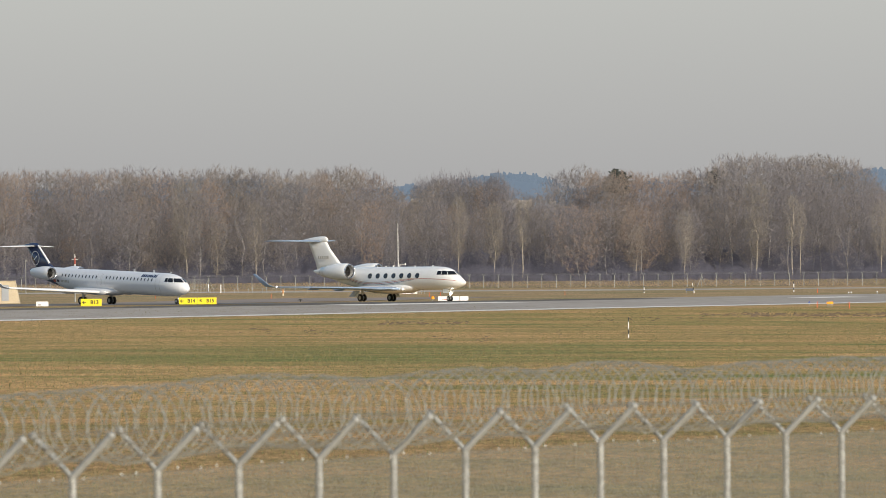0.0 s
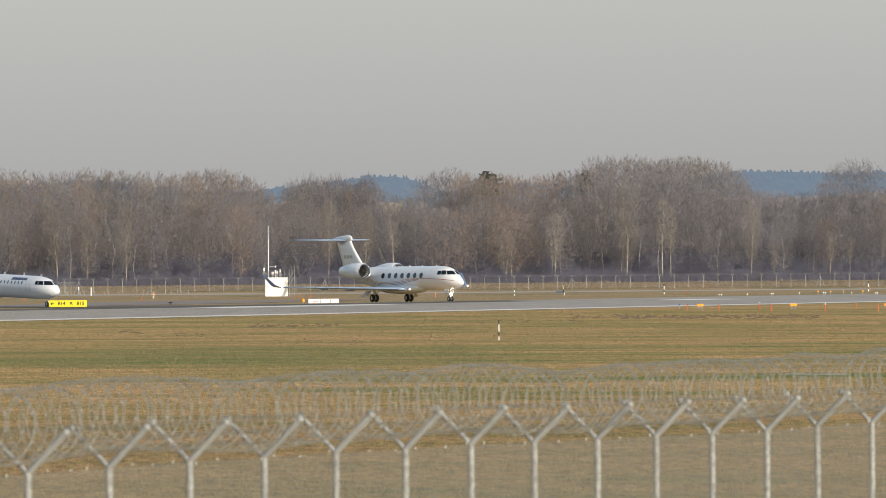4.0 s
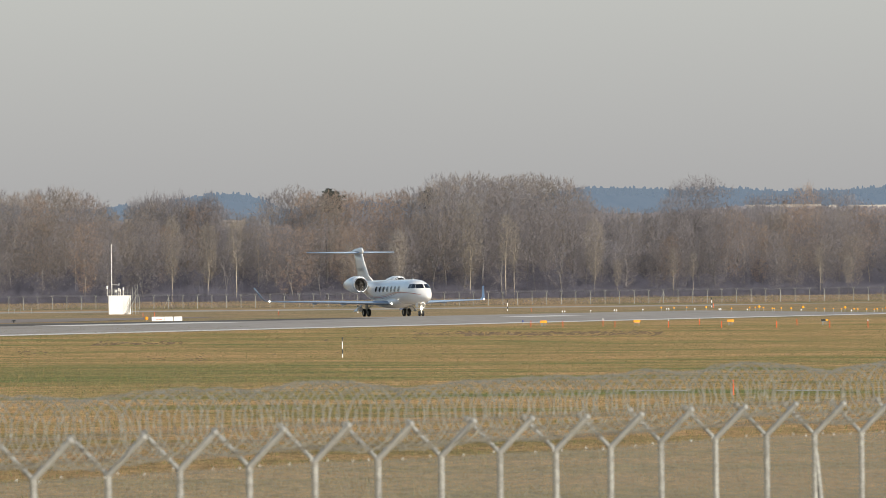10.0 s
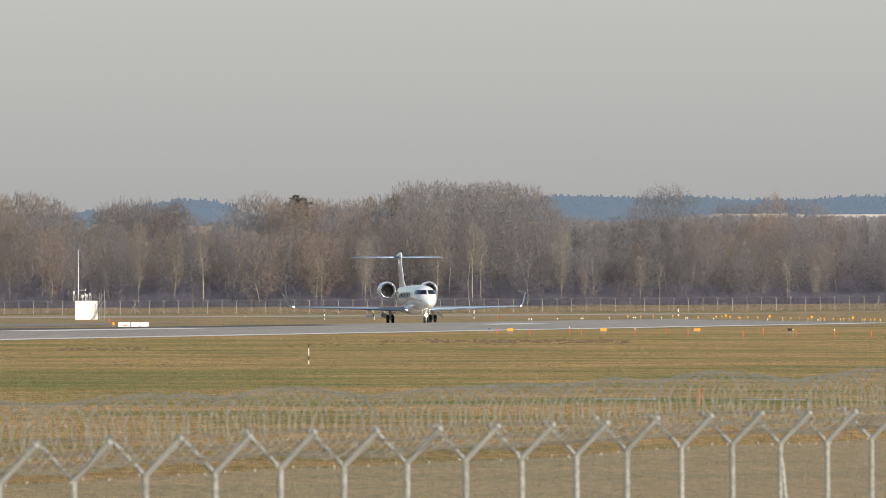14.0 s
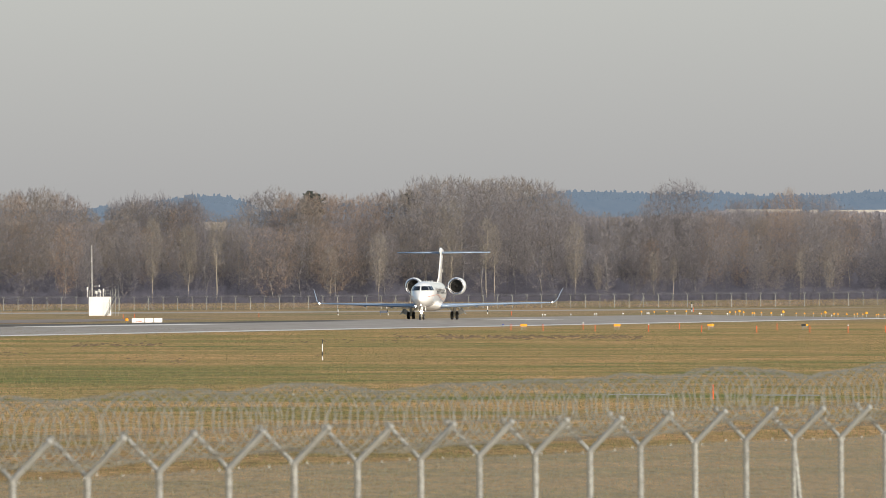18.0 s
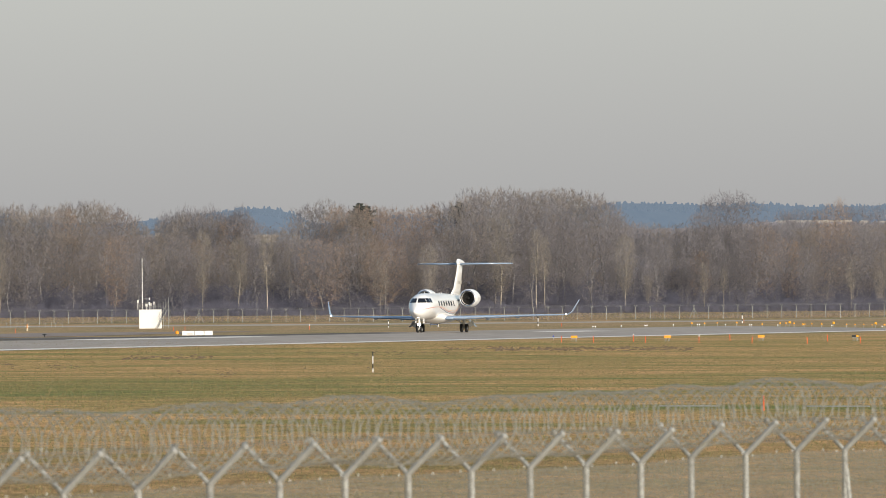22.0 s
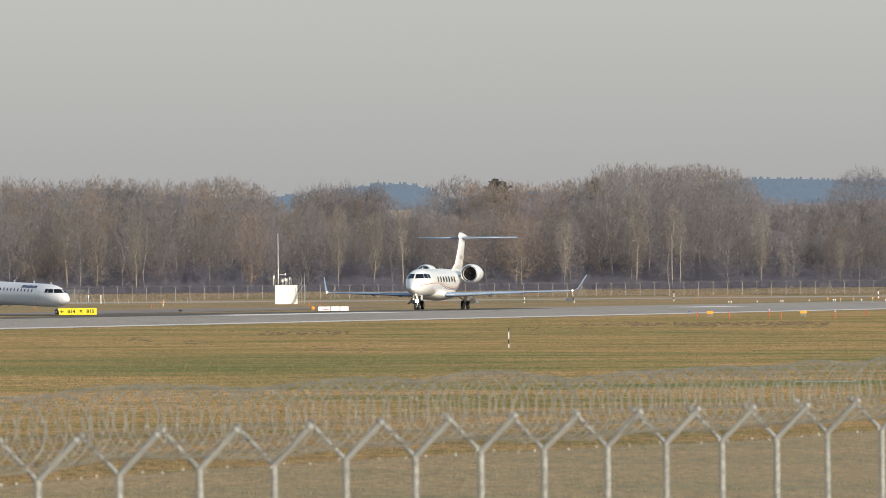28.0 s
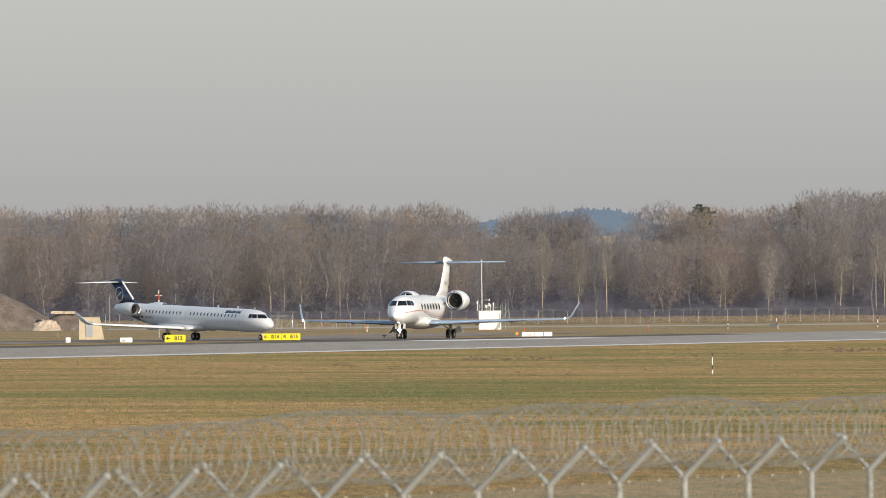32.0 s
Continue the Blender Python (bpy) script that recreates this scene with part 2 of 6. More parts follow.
M_MOUND = material("dry_earth", (0.225, 0.185, 0.155), 0.97, vary=0.5, scale=0.5, bump=0.6, bump_scale=2.5)
M_PALE_EARTH = material("pale_gravel", (0.62, 0.50, 0.38), 0.95, vary=0.45, scale=0.5, bump=0.4, bump_scale=2.0)
# bare bark and winter twigs carry the distance haze in a bluer, paler colour
M_BARK = material("hazed_bare_bark", (0.265, 0.25, 0.245), 0.95, vary=0.4, scale=0.9, per=0.2)
M_TWIG = material("hazed_winter_twigs", (0.374, 0.347, 0.352), 0.95, vary=0.3, scale=0.35, per=0.15)
M_PALE_TWIG = material("pale_twigs", (0.455, 0.41, 0.355), 0.95, vary=0.3, scale=0.4, per=0.12)
M_TAN = material("tan_twigs", (0.400, 0.350, 0.308), 0.95, vary=0.3, scale=0.35, per=0.15)
M_BIRCH = material("pale_bark", (0.43, 0.38, 0.31), 0.9, vary=0.4, scale=1.2, per=0.15)
M_RUST = material("russet_twigs", (0.47, 0.365, 0.295), 0.95, vary=0.3, scale=0.4, per=0.15)
# the blue-grey paints in the shade and haze low in the wood
M_BRUSH = material("shade_blue_undergrowth", (0.222, 0.222, 0.280), 0.98, vary=0.4, scale=0.3)
M_SCRUB = material("dry_scrub", (0.235, 0.19, 0.15), 0.95, vary=0.4, scale=0.4)
# fir green lightened to take in the haze before it
M_FIR = material("hazed_fir_needles", (0.085, 0.10, 0.092), 0.9, vary=0.35, scale=0.6)
# near-black hills; the blue haze of distance is put in as emission
M_HILL = material("hill_haze_glow", (0.012, 0.015, 0.018), 1.0)
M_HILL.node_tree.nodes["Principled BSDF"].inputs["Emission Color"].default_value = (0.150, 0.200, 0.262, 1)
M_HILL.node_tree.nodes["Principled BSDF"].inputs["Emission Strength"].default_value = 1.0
M_SNOW = material("pale_far_field", (0.50, 0.48, 0.45), 1.0, vary=0.2, scale=0.02)
M_FARWIRE = material("dull_far_wire", (0.10, 0.10, 0.105), 0.9, vary=0.2, scale=1.0)
M_FARWALL = material("far_white_wall", (0.48, 0.45, 0.40), 0.9, vary=0.1, scale=0.1)
# thin twigs scatter light to both sides
for m in (M_TWIG, M_RUST, M_TAN, M_PALE_TWIG, M_BRUSH):
    nodes, links = m.node_tree.nodes, m.node_tree.links
    b = nodes["Principled BSDF"]
    source = b.inputs["Base Color"].links[0].from_socket
    d, t, x = nodes.new("ShaderNodeBsdfDiffuse"), nodes.new("ShaderNodeBsdfTranslucent"), nodes.new("ShaderNodeMixShader")
    links.new(source, d.inputs["Color"])
    links.new(source, t.inputs["Color"])
    links.new(d.outputs[0], x.inputs[1])
    links.new(t.outputs[0], x.inputs[2])
    links.new(x.outputs[0], nodes["Material Output"].inputs["Surface"])
# dry, matt grounds have no sheen to speak of
for m in (M_GRASS, M_TRACK, M_TAXI, M_RUBBER, M_LINE, M_MOUND, M_PALE_EARTH, M_EARTH, M_WOOD_HAZE, M_TWIG, M_RUST, M_TAN, M_BARK, M_BRUSH):
    m.node_tree.nodes["Principled BSDF"].inputs["Specular IOR Level"].default_value = 0.05


# ---- building blocks ----
def mesh_of(name, bm, mat, smooth=False):
    me = bpy.data.meshes.new(name)
    if smooth:
        for fc in bm.faces:
            fc.smooth = True
    bm.to_mesh(me)
    bm.free()
    for x in (mat if isinstance(mat, (list, tuple)) else [mat]):
        me.materials.append(x)
    return me


def part(name, bm, mat, parent, label="", smooth=False):
    ob = new(name, mesh_of(name, bm, mat, smooth))
    ob.parent = parent
    if label:
        tagged(ob, label=label)
    return ob


def thing(name, label, category, group="", kind=""):
    return tagged(new(name), label=label, category=category, group=group, kind=kind)


def box(bm, c, size, bevel=0.0, turn=None):
    """A box with its centre at c; bevelled edges where bevel is given."""
    made = bmesh.ops.create_cube(bm, size=1.0)
    vs = made["verts"]
    bmesh.ops.scale(bm, vec=size, verts=vs)
    if bevel:
        es = list({e for v in vs for e in v.link_edges})
        r = bmesh.ops.bevel(bm, geom=es, offset=bevel, segments=2, affect="EDGES", profile=0.7)
        vs = list({v for fc in r["faces"] for v in fc.verts} | {v for v in vs if v.is_valid})
    if turn:
        bmesh.ops.rotate(bm, cent=(0, 0, 0), matrix=turn, verts=vs)
    bmesh.ops.translate(bm, vec=c, verts=vs)
    return vs


def tube(bm, a, b, r0, r1=None, n=8, caps=True):
    """A tapered round bar from a to b."""
    a, b = Vector(a), Vector(b)
    r1 = r0 if r1 is None else r1
    w = (b - a).normalized()
    u = w.orthogonal().normalized()
    v = w.cross(u)
    ra, rb = [], []
    for i in range(n):
        k = 2 * math.pi * i / n
        d = u * math.cos(k) + v * math.sin(k)
        ra.append(bm.verts.new(a + d * r0))
        rb.append(bm.verts.new(b + d * r1))
    for i in range(n):
        bm.faces.new((ra[i], ra[(i + 1) % n], rb[(i + 1) % n], rb[i]))
    if caps:
        bm.faces.new([bm.verts.new(v.co) for v in ra[::-1]])
        bm.faces.new([bm.verts.new(v.co) for v in rb])


def loft(bm, rings, cap0=True, cap1=True, closed=True, mat=0):
    """Skins rings of points, all with the same count."""
    vs = [[bm.verts.new(p) for p in r] for r in rings]
    n = len(vs[0])
    for r0, r1 in zip(vs, vs[1:]):
        for i in range(n if closed else n - 1):
            fc = bm.faces.new((r0[i], r0[(i + 1) % n], r1[(i + 1) % n], r1[i]))
            fc.material_index = mat
    if cap0:
        bm.faces.new(vs[0][::-1]).material_index = mat
    if cap1:
        bm.faces.new(vs[-1]).material_index = mat
    return vs


def interp(table, x):
    for (x0, *a), (x1, *b) in zip(table, table[1:]):
        if x <= x1:
            k = max(0.0, (x - x0) / (x1 - x0))
            return [p + (q - p) * k for p, q in zip(a, b)]
    return list(table[-1][1:])


# ---- plan ----
# The runway runs at RUN degrees to the view; q is the distance from its centre line towards
# the camera's side, s the distance along it, away from the camera.
RUN = 13.5
AX, AY = math.sin(radians(RUN)), math.cos(radians(RUN))
X0, Y0 = -12.3, 1002.0


def to_qs(x, y):
    return (x - X0) * AY - (y - Y0) * AX, (x - X0) * AX + (y - Y0) * AY


def from_qs(q, s):
    return X0 + q * AY + s * AX, Y0 - q * AX + s * AY


DROP = [(-4000, 0.72), (-140, 0.72), (-60, 0.56), (-30, 0.27), (0, -0.10), (30, 0.50), (118, 0.83), (215, 1.25), (4000, 1.3)]


# the patrol road below the far fence, the fence line and the bank before the wood
EDGE = [(-9000, 0.0), (1680, 0.0), (1779, -0.46), (1785, -0.26), (1799, 0.0), (1806, 0.05), (1852, 0.95), (9000, 0.95)]


def lift(y):
    t = min(1.0, max(0.0, (y - 150.0) / 250.0))
    low = -0.62 * (1 - t * t * (3 - 2 * t))
    far = 0.0026 * (min(y, 2000.0) - 1380.0) if y > 1380 else 0.0
    return -1.21 + 0.0017 * (min(y, 1900) - 925) + low + far


def ground_z(x, y):
    q, s = to_qs(x, y)
    return EYE + lift(y) - interp(DROP, q)[0] + interp(EDGE, y + 0.10 * x)[0]


def aim(u, v, d):
    """The place at depth d that lies in the direction (u, v) of the opening view."""
    return Vector(((u - 784) / F * d, d, EYE + (516 - 0.006 * (u - 784) - v) / F * d))


def stand(u, d):
    """The ground below direction u at depth d."""
    x = (u - 784) / F * d
    return Vector((x, d, ground_z(x, d)))


# ---- ground and paving ----
def sheet(bm, qs, ss, up=0.0, mats=None):
    rows = []
    for s in ss:
        row = []
        for q in qs:
            x, y = from_qs(q, s)
            row.append(bm.verts.new((x, y, ground_z(x, y) + up)))
        rows.append(row)
    for r0, r1 in zip(rows, rows[1:]):
        for i in range(len(qs) - 1):
            fc = bm.faces.new((r0[i], r0[i + 1], r1[i + 1], r1[i]))
            fc.smooth = True
            if mats:
                fc.material_index = mats[i]


SS = [-2600, -1900, -1500, -1300] + list(range(-1200, 720, 20)) + list(range(720, 900, 3)) + list(range(900, 1700, 20)) + [1750, 1850, 2000, 2300, 2700, 3200, 3900, 5000]
QS = [-5000, -3000, -2000, -1400, -1000, -800, -650, -500, -400, -330, -310, -290] + list(range(-280, -120, 8)) + [-120, -108, -104, -98, -92, -86, -75, -60, -45, -31.5, -30, -29, -14, 0, 5, 27.4, 30, 31.5, 45, 60, 75, 90, 104, 118, 135, 150, 165, 180, 197, 215, 232, 250, 270, 290, 320, 360, 420, 500, 700, 1000, 1600, 3000]


def build_ground():
    bm = bmesh.new()
    sheet(bm, QS, SS)
    tagged(new("ground", mesh_of("ground", bm, M_GRASS)), "flat airfield grass in green and straw-brown winter bands", "grass", kind="structure")
    bm = bmesh.new()
    cols = [-31.5, -30, -29, -14, 0, 5, 27.4, 30, 30.4]
    sheet(bm, cols, [s for s in SS if -1000 <= s <= 140], 0.03, [0, 1, 0, 2, 2, 0, 1, 0])
    sheet(bm, cols, [s for s in SS if 140 <= s <= 340] + [348], 0.03, [0, 1, 0, 0, 0, 0, 1, 0])
    run = tagged(new("runway", mesh_of("runway", bm, [M_RUNWAY, M_LINE, M_RUBBER])), "grey asphalt runway with rubber-darkened middle and white edge lines", "runway", kind="structure")
    for q0, q1, s0, s1 in ((5.2, 8.8, -18, 54), (8.0, 11.4, 183, 215)):
        bm = bmesh.new()
        sheet(bm, [q0, q1], [s0 + (s1 - s0) * i / 6 for i in range(7)], 0.045)
        part("runway_marking", bm, M_LINE, run, "worn white painted stripe")
    bm = bmesh.new()
    sheet(bm, [-120, -108, -104, -98, -92, -86], [s for s in SS if -600 <= s <= 460], 0.04)
    tagged(new("service_road", mesh_of("service_road", bm, M_TRACK)), "pale grey-brown paved road along the runway", "road", kind="structure")


def build_taxiway():
    """The paved lead-on from the holding point to the runway."""
    bm = bmesh.new()
    rows = []
    for i in range(26):
        row = []
        for j in range(7):
            a = -75 + i * 5.0
            c = -20 + j * 40 / 6.0
            p = HOLD + Vector((HX, HY, 0)) * a + Vector((-HY, HX, 0)) * c
            row.append(bm.verts.new((p.x, p.y, ground_z(p.x, p.y) + 0.05)))
        rows.append(row)
    for r0, r1 in zip(rows, rows[1:]):
        for i in range(6):
            if max(to_qs(v.co.x, v.co.y)[0] for v in (r0[i], r0[i + 1], r1[i], r1[i + 1])) < -30:
                bm.faces.new((r0[i], r1[i], r1[i + 1], r0[i + 1]))
    tagged(new("taxiway", mesh_of("taxiway", bm, M_TAXI)), "pale grey concrete taxiway leading onto the runway", "taxiway", kind="structure")


HOLD = stand(315, 1272)
HOLD_ANGLE = 35.0
HX, HY = math.sin(radians(HOLD_ANGLE)), -math.cos(radians(HOLD_ANGLE))
build_ground()
build_taxiway()


# ---- aircraft ----
M_GREYDARK = material("pale_duct_lining", (0.46, 0.45, 0.43), 0.5, vary=0.1, scale=3)


def ring_at(x, zc, w, h, n=28, flat=0.0):
    return [(x, w * math.sin(2 * math.pi * i / n), zc + h * math.cos(2 * math.pi * i / n)) for i in range(n)]


def surf(st, x, a, off=0.012):
    """A point on the fuselage at station x and angle a (degrees from the top, positive to port)."""
    zc, w, h = interp(st, -x)
    k = radians(a)
    return Vector((x, (w + off) * math.sin(k), zc + (h + off) * math.cos(k)))


def angle_for(st, x, z):
    zc, w, h = interp(st, -x)
    return math.degrees(math.acos(max(-1, min(1, (z - zc) / h))))


def patch(st, corners, off=0.012, nx=6, na=4):
    """A curved panel on the fuselage; corners (x, z) given fore-top, aft-top, aft-bottom, fore-bottom; side +1 port."""
    bm = bmesh.new()
    (xa, za), (xb, zb), (xc, zc_), (xd, zd), side = corners
    grid = []
    for i in range(nx + 1):
        k = i / nx
        row = []
        for j in range(na + 1):
            m = j / na
            x = (xa + (xb - xa) * k) * (1 - m) + (xd + (xc - xd) * k) * m
            z = (za + (zb - za) * k) * (1 - m) + (zd + (zc_ - zd) * k) * m
            row.append(bm.verts.new(surf(st, x, side * angle_for(st, x, z), off)))
        grid.append(row)
    for r0, r1 in zip(grid, grid[1:]):
        for j in range(na):
            q = (r0[j], r1[j], r1[j + 1], r0[j + 1])
            fc = bm.faces.new(q if side < 0 else q[::-1])
            fc.smooth = True
    return bm


def oval(st, x0, z0, rx, rz, side, off=0.012, n=14):
    """An oval panel that follows the fuselage's curve."""
    bm = bmesh.new()
    rings = []
    for f in (0.5, 1.0):
        row = []
        for i in range(n):
            k = 2 * math.pi * i / n
            x, z = x0 + f * rx * math.cos(k), z0 + f * rz * math.sin(k)
            row.append(bm.verts.new(surf(st, x, side * angle_for(st, x, z), off)))
        rings.append(row)
    mid = bm.verts.new(surf(st, x0, side * angle_for(st, x0, z0), off))
    for i in range(n):
        j = (i + 1) % n
        bm.faces.new((mid, rings[0][i], rings[0][j])).smooth = True
        bm.faces.new((rings[0][i], rings[1][i], rings[1][j], rings[0][j])).smooth = True
    bmesh.ops.recalc_face_normals(bm, faces=bm.faces)
    if (bm.faces[0].normal.y > 0) != (side > 0):
        bmesh.ops.reverse_faces(bm, faces=bm.faces)
    return bm


def nose_pane(st, cx, b0, b1, z0, z1, off=0.02, n=6, m=4):
    """A pane on the nose between two bearings about a point on the centre line and two heights."""
    bm = bmesh.new()
    grid = []
    for i in range(n + 1):
        b = radians(b0 + (b1 - b0) * i / n)
        row = []
        for j in range(m + 1):
            z = z0 + (z1 - z0) * j / m
            lo, hi = 0.0, 4.0
            for _ in range(30):
                mid = (lo + hi) / 2
                x, y = cx + mid * math.cos(b), mid * math.sin(b)
                zc, w, h = interp(st, -x)
                if (y / w) ** 2 + ((z - zc) / h) ** 2 < 1 and -x > st[0][0]:
                    lo = mid
                else:
                    hi = mid
            row.append(bm.verts.new((cx + (lo + off) * math.cos(b), (lo + off) * math.sin(b), z + off * 0.6)))
        grid.append(row)
    for r0, r1 in zip(grid, grid[1:]):
        for j in range(m):
            bm.faces.new((r0[j], r1[j], r1[j + 1], r0[j + 1])).smooth = True
    bmesh.ops.recalc_face_normals(bm, faces=bm.faces)
    return bm


def ribbon(st, line, width, side, off=0.008):
    """A painted line on the fuselage along (x, z) points, given width, tapering at both ends."""
    bm = bmesh.new()
    rows = []
    for i, (x, z) in enumerate(line):
        w = width * min(1.0, 0.35 + 0.5 * min(i, len(line) - 1 - i))
        rows.append([bm.verts.new(surf(st, x, side * angle_for(st, x, z + w / 2), off)), bm.verts.new(surf(st, x, side * angle_for(st, x, z - w / 2), off))])
    for r0, r1 in zip(rows, rows[1:]):
        q = (r0[0], r1[0], r1[1], r0[1])
        bm.faces.new(q if side < 0 else q[::-1])
    return bm


def smooth_line(points, n=30):
    out = []
    for i in range(n + 1):
        k = i / n * (len(points) - 1)
        j = min(int(k), len(points) - 2)
        f = k - j
        p0, p1, p2, p3 = points[max(0, j - 1)], points[j], points[j + 1], points[min(len(points) - 1, j + 2)]
        out.append(tuple(0.5 * (2 * b + (c - a) * f + (2 * a - 5 * b + 4 * c - d) * f * f + (3 * b - a - 3 * c + d) * f ** 3) for a, b, c, d in zip(p0, p1, p2, p3)))
    return out


def foil(le, te_x, thick, up, n=7):
    """A wing section ring: leading edge le, trailing edge at te_x; up is the direction of its thickness."""
    le, up = Vector(le), Vector(up)
    c = le.x - te_x
    top, bot = [], []
    for i in range(n + 1):
        k = i / n
        t = thick * c * 2.6 * (math.sqrt(k) * 0.55 - 0.30 * k - 0.25 * k * k)
        top.append(le + Vector((-c * k, 0, 0)) + up * (t * 0.62 + 0.004))
        bot.append(le + Vector((-c * k, 0, 0)) - up * (t * 0.38 + 0.004))
    return [tuple(p) for p in top + bot[::-1][:-1]]


def wing_mesh(sections, up=(0, 0, 1)):
    bm = bmesh.new()
    loft(bm, [foil(le, te, th, u) for le, te, th, u in sections])
    bmesh.ops.recalc_face_normals(bm, faces=bm.faces)
    return bm


def turned(profile, n=28):
    """Revolves (x, r) pairs about the x axis."""
    bm = bmesh.new()
    loft(bm, [[(x, r * math.sin(2 * math.pi * i / n), r * math.cos(2 * math.pi * i / n)) for i in range(n)] for x, r in profile], cap0=False, cap1=False)
    bmesh.ops.recalc_face_normals(bm, faces=bm.faces)
    return bm


def shift(bm, v):
    bmesh.ops.translate(bm, vec=v, verts=bm.verts)
    return bm


def engine(parent, at, length, r, mat):
    """A nacelle with polished lip, fan, spinner and core nozzle; at is the centre of the intake."""
    x, y, z = at
    L = length
    nac = part("nacelle", shift(turned([(-0.10, r * 0.90), (-0.35, r * 0.975), (-0.9, r), (-0.45 * L, r * 0.99), (-0.75 * L, r * 0.80), (-L, r * 0.58), (-L, r * 0.53), (-0.8 * L, r * 0.55)]), at), mat, parent, smooth=True)
    part("intake_lip", shift(turned([(-0.10, r * 0.90), (-0.02, r * 0.865), (0.0, r * 0.83), (-0.05, r * 0.775), (-0.25, r * 0.735)]), at), M_METAL, nac, "polished metal intake lip", smooth=True)
    part("intake_duct", shift(turned([(-0.25, r * 0.735), (-0.75, r * 0.70)]), at), M_GREYDARK, nac, smooth=True)
    bm = turned([(-0.74, r * 0.70), (-0.76, 0.02)])
    part("fan", shift(bm, at), M_DARKMETAL, nac, "dark fan behind the intake")
    for i in range(16):
        b2 = bmesh.new()
        k = 2 * math.pi * i / 16
        d, e = Vector((0, math.cos(k), math.sin(k))), Vector((0, math.cos(k + 0.22), math.sin(k + 0.22)))
        vs = [b2.verts.new(Vector(at) + p) for p in (Vector((-0.68, 0, 0)) + d * r * 0.2, Vector((-0.72, 0, 0)) + d * r * 0.68, Vector((-0.60, 0, 0)) + e * r * 0.68, Vector((-0.62, 0, 0)) + e * r * 0.2)]
        b2.faces.new(vs)
        part("fan_blade", b2, M_DARKMETAL, nac)
    part("spinner", shift(turned([(-0.45, 0.01), (-0.52, r * 0.10), (-0.72, r * 0.22)]), at), M_DARKMETAL, nac, smooth=True)
    part("exhaust", shift(turned([(-0.8 * L, r * 0.55), (-0.98 * L, r * 0.40), (-1.06 * L, r * 0.36), (-1.06 * L, r * 0.30), (-0.9 * L, r * 0.25)]), at), M_DARKMETAL, nac, smooth=True)
    return nac


def wheel(name, parent, at, r, w):
    bm = turned([(-w / 2, r * 0.55), (-w / 2, r * 0.88), (-w * 0.3, r), (w * 0.3, r), (w / 2, r * 0.88), (w / 2, r * 0.55), (-w / 2, r * 0.55)], 20)
    bmesh.ops.rotate(bm, cent=(0, 0, 0), matrix=Matrix.Rotation(radians(90), 3, "Z"), verts=bm.verts)
    ob = part(name, bm, M_TYRE, parent, smooth=True)
    ob.location = at
    bm = turned([(-w * 0.42, 0.01), (-w * 0.42, r * 0.5), (-w * 0.30, r * 0.56), (w * 0.30, r * 0.56), (w * 0.42, r * 0.5), (w * 0.42, 0.01)], 16)
    bmesh.ops.rotate(bm, cent=(0, 0, 0), matrix=Matrix.Rotation(radians(90), 3, "Z"), verts=bm.verts)
    for i in range(6):
        k = 2 * math.pi * i / 6
        for y in (-w * 0.43, w * 0.43):
            box(bm, (r * 0.32 * math.cos(k), y, r * 0.32 * math.sin(k)), (r * 0.12, 0.02, r * 0.12))
    part("rim", bm, M_STRUT, ob)
    return ob


def gear_leg(parent, x, y, top, r, wheel_r, wheel_w, gap, lean=0.0, brace=None):
    bm = bmesh.new()
    tube(bm, (x + lean, y, top), (x, y, wheel_r), r, r * 0.75, 10)
    tube(bm, (x + lean * 0.6, y, top * 0.55), (x + lean * 0.6, y, top * 0.55 + 0.5), r * 1.45, r * 1.45, 10)
    tube(bm, (x, y - gap - wheel_w * 0.3, wheel_r), (x, y + gap + wheel_w * 0.3, wheel_r), r * 0.6, n=8)
    if brace:
        tube(bm, (x, y, wheel_r + 0.35), brace, r * 0.5, n=8)
    part("landing_gear_leg", bm, M_STRUT, parent, smooth=False)
    return [wheel("wheel", parent, (x, y + k * gap, wheel_r), wheel_r, wheel_w) for k in (-1, 1)]


BJ = [(-2.82, 2.10, 0.03, 0.03), (-2.74, 2.10, 0.16, 0.14), (-2.45, 2.12, 0.38, 0.33), (-2.0, 2.17, 0.60, 0.55), (-1.5, 2.26, 0.80, 0.76), (-1.0, 2.38, 0.95, 0.97), (-0.5, 2.50, 1.07, 1.13), (0.1, 2.60, 1.18, 1.25), (1.0, 2.66, 1.28, 1.33), (2.2, 2.68, 1.32, 1.36), (5, 2.68, 1.33, 1.36), (13.5, 2.68, 1.33, 1.36), (15, 2.72, 1.30, 1.31), (17, 2.86, 1.17, 1.15), (19, 3.06, 0.96, 0.93), (21, 3.28, 0.68, 0.67), (23, 3.48, 0.36, 0.40), (24.3, 3.58, 0.14, 0.20), (24.6, 3.6, 0.05, 0.07)]


def fuselage_mesh(st, n=32, step=0.35):
    bm = bmesh.new()
    xs, x = [], -st[0][0]
    while x > -st[-1][0]:
        xs.append(x)
        x -= step if x < 1.2 else 0.12
    xs.append(-st[-1][0])
    loft(bm, [ring_at(x, *interp(st, -x), n) for x in xs])
    bmesh.ops.recalc_face_normals(bm, faces=bm.faces)
    return bm


def leading_edge(parent, pts, r0, r1, mat):
    """A bright rounded strip along a wing's front edge."""
    bm = bmesh.new()
    n = len(pts) - 1
    for i, (a, b) in enumerate(zip(pts, pts[1:])):
        tube(bm, a, b, r0 + (r1 - r0) * i / n, r0 + (r1 - r0) * (i + 1) / n, 8)
    part("leading_edge", bm, mat, parent, "bright leading edge strip", smooth=True)


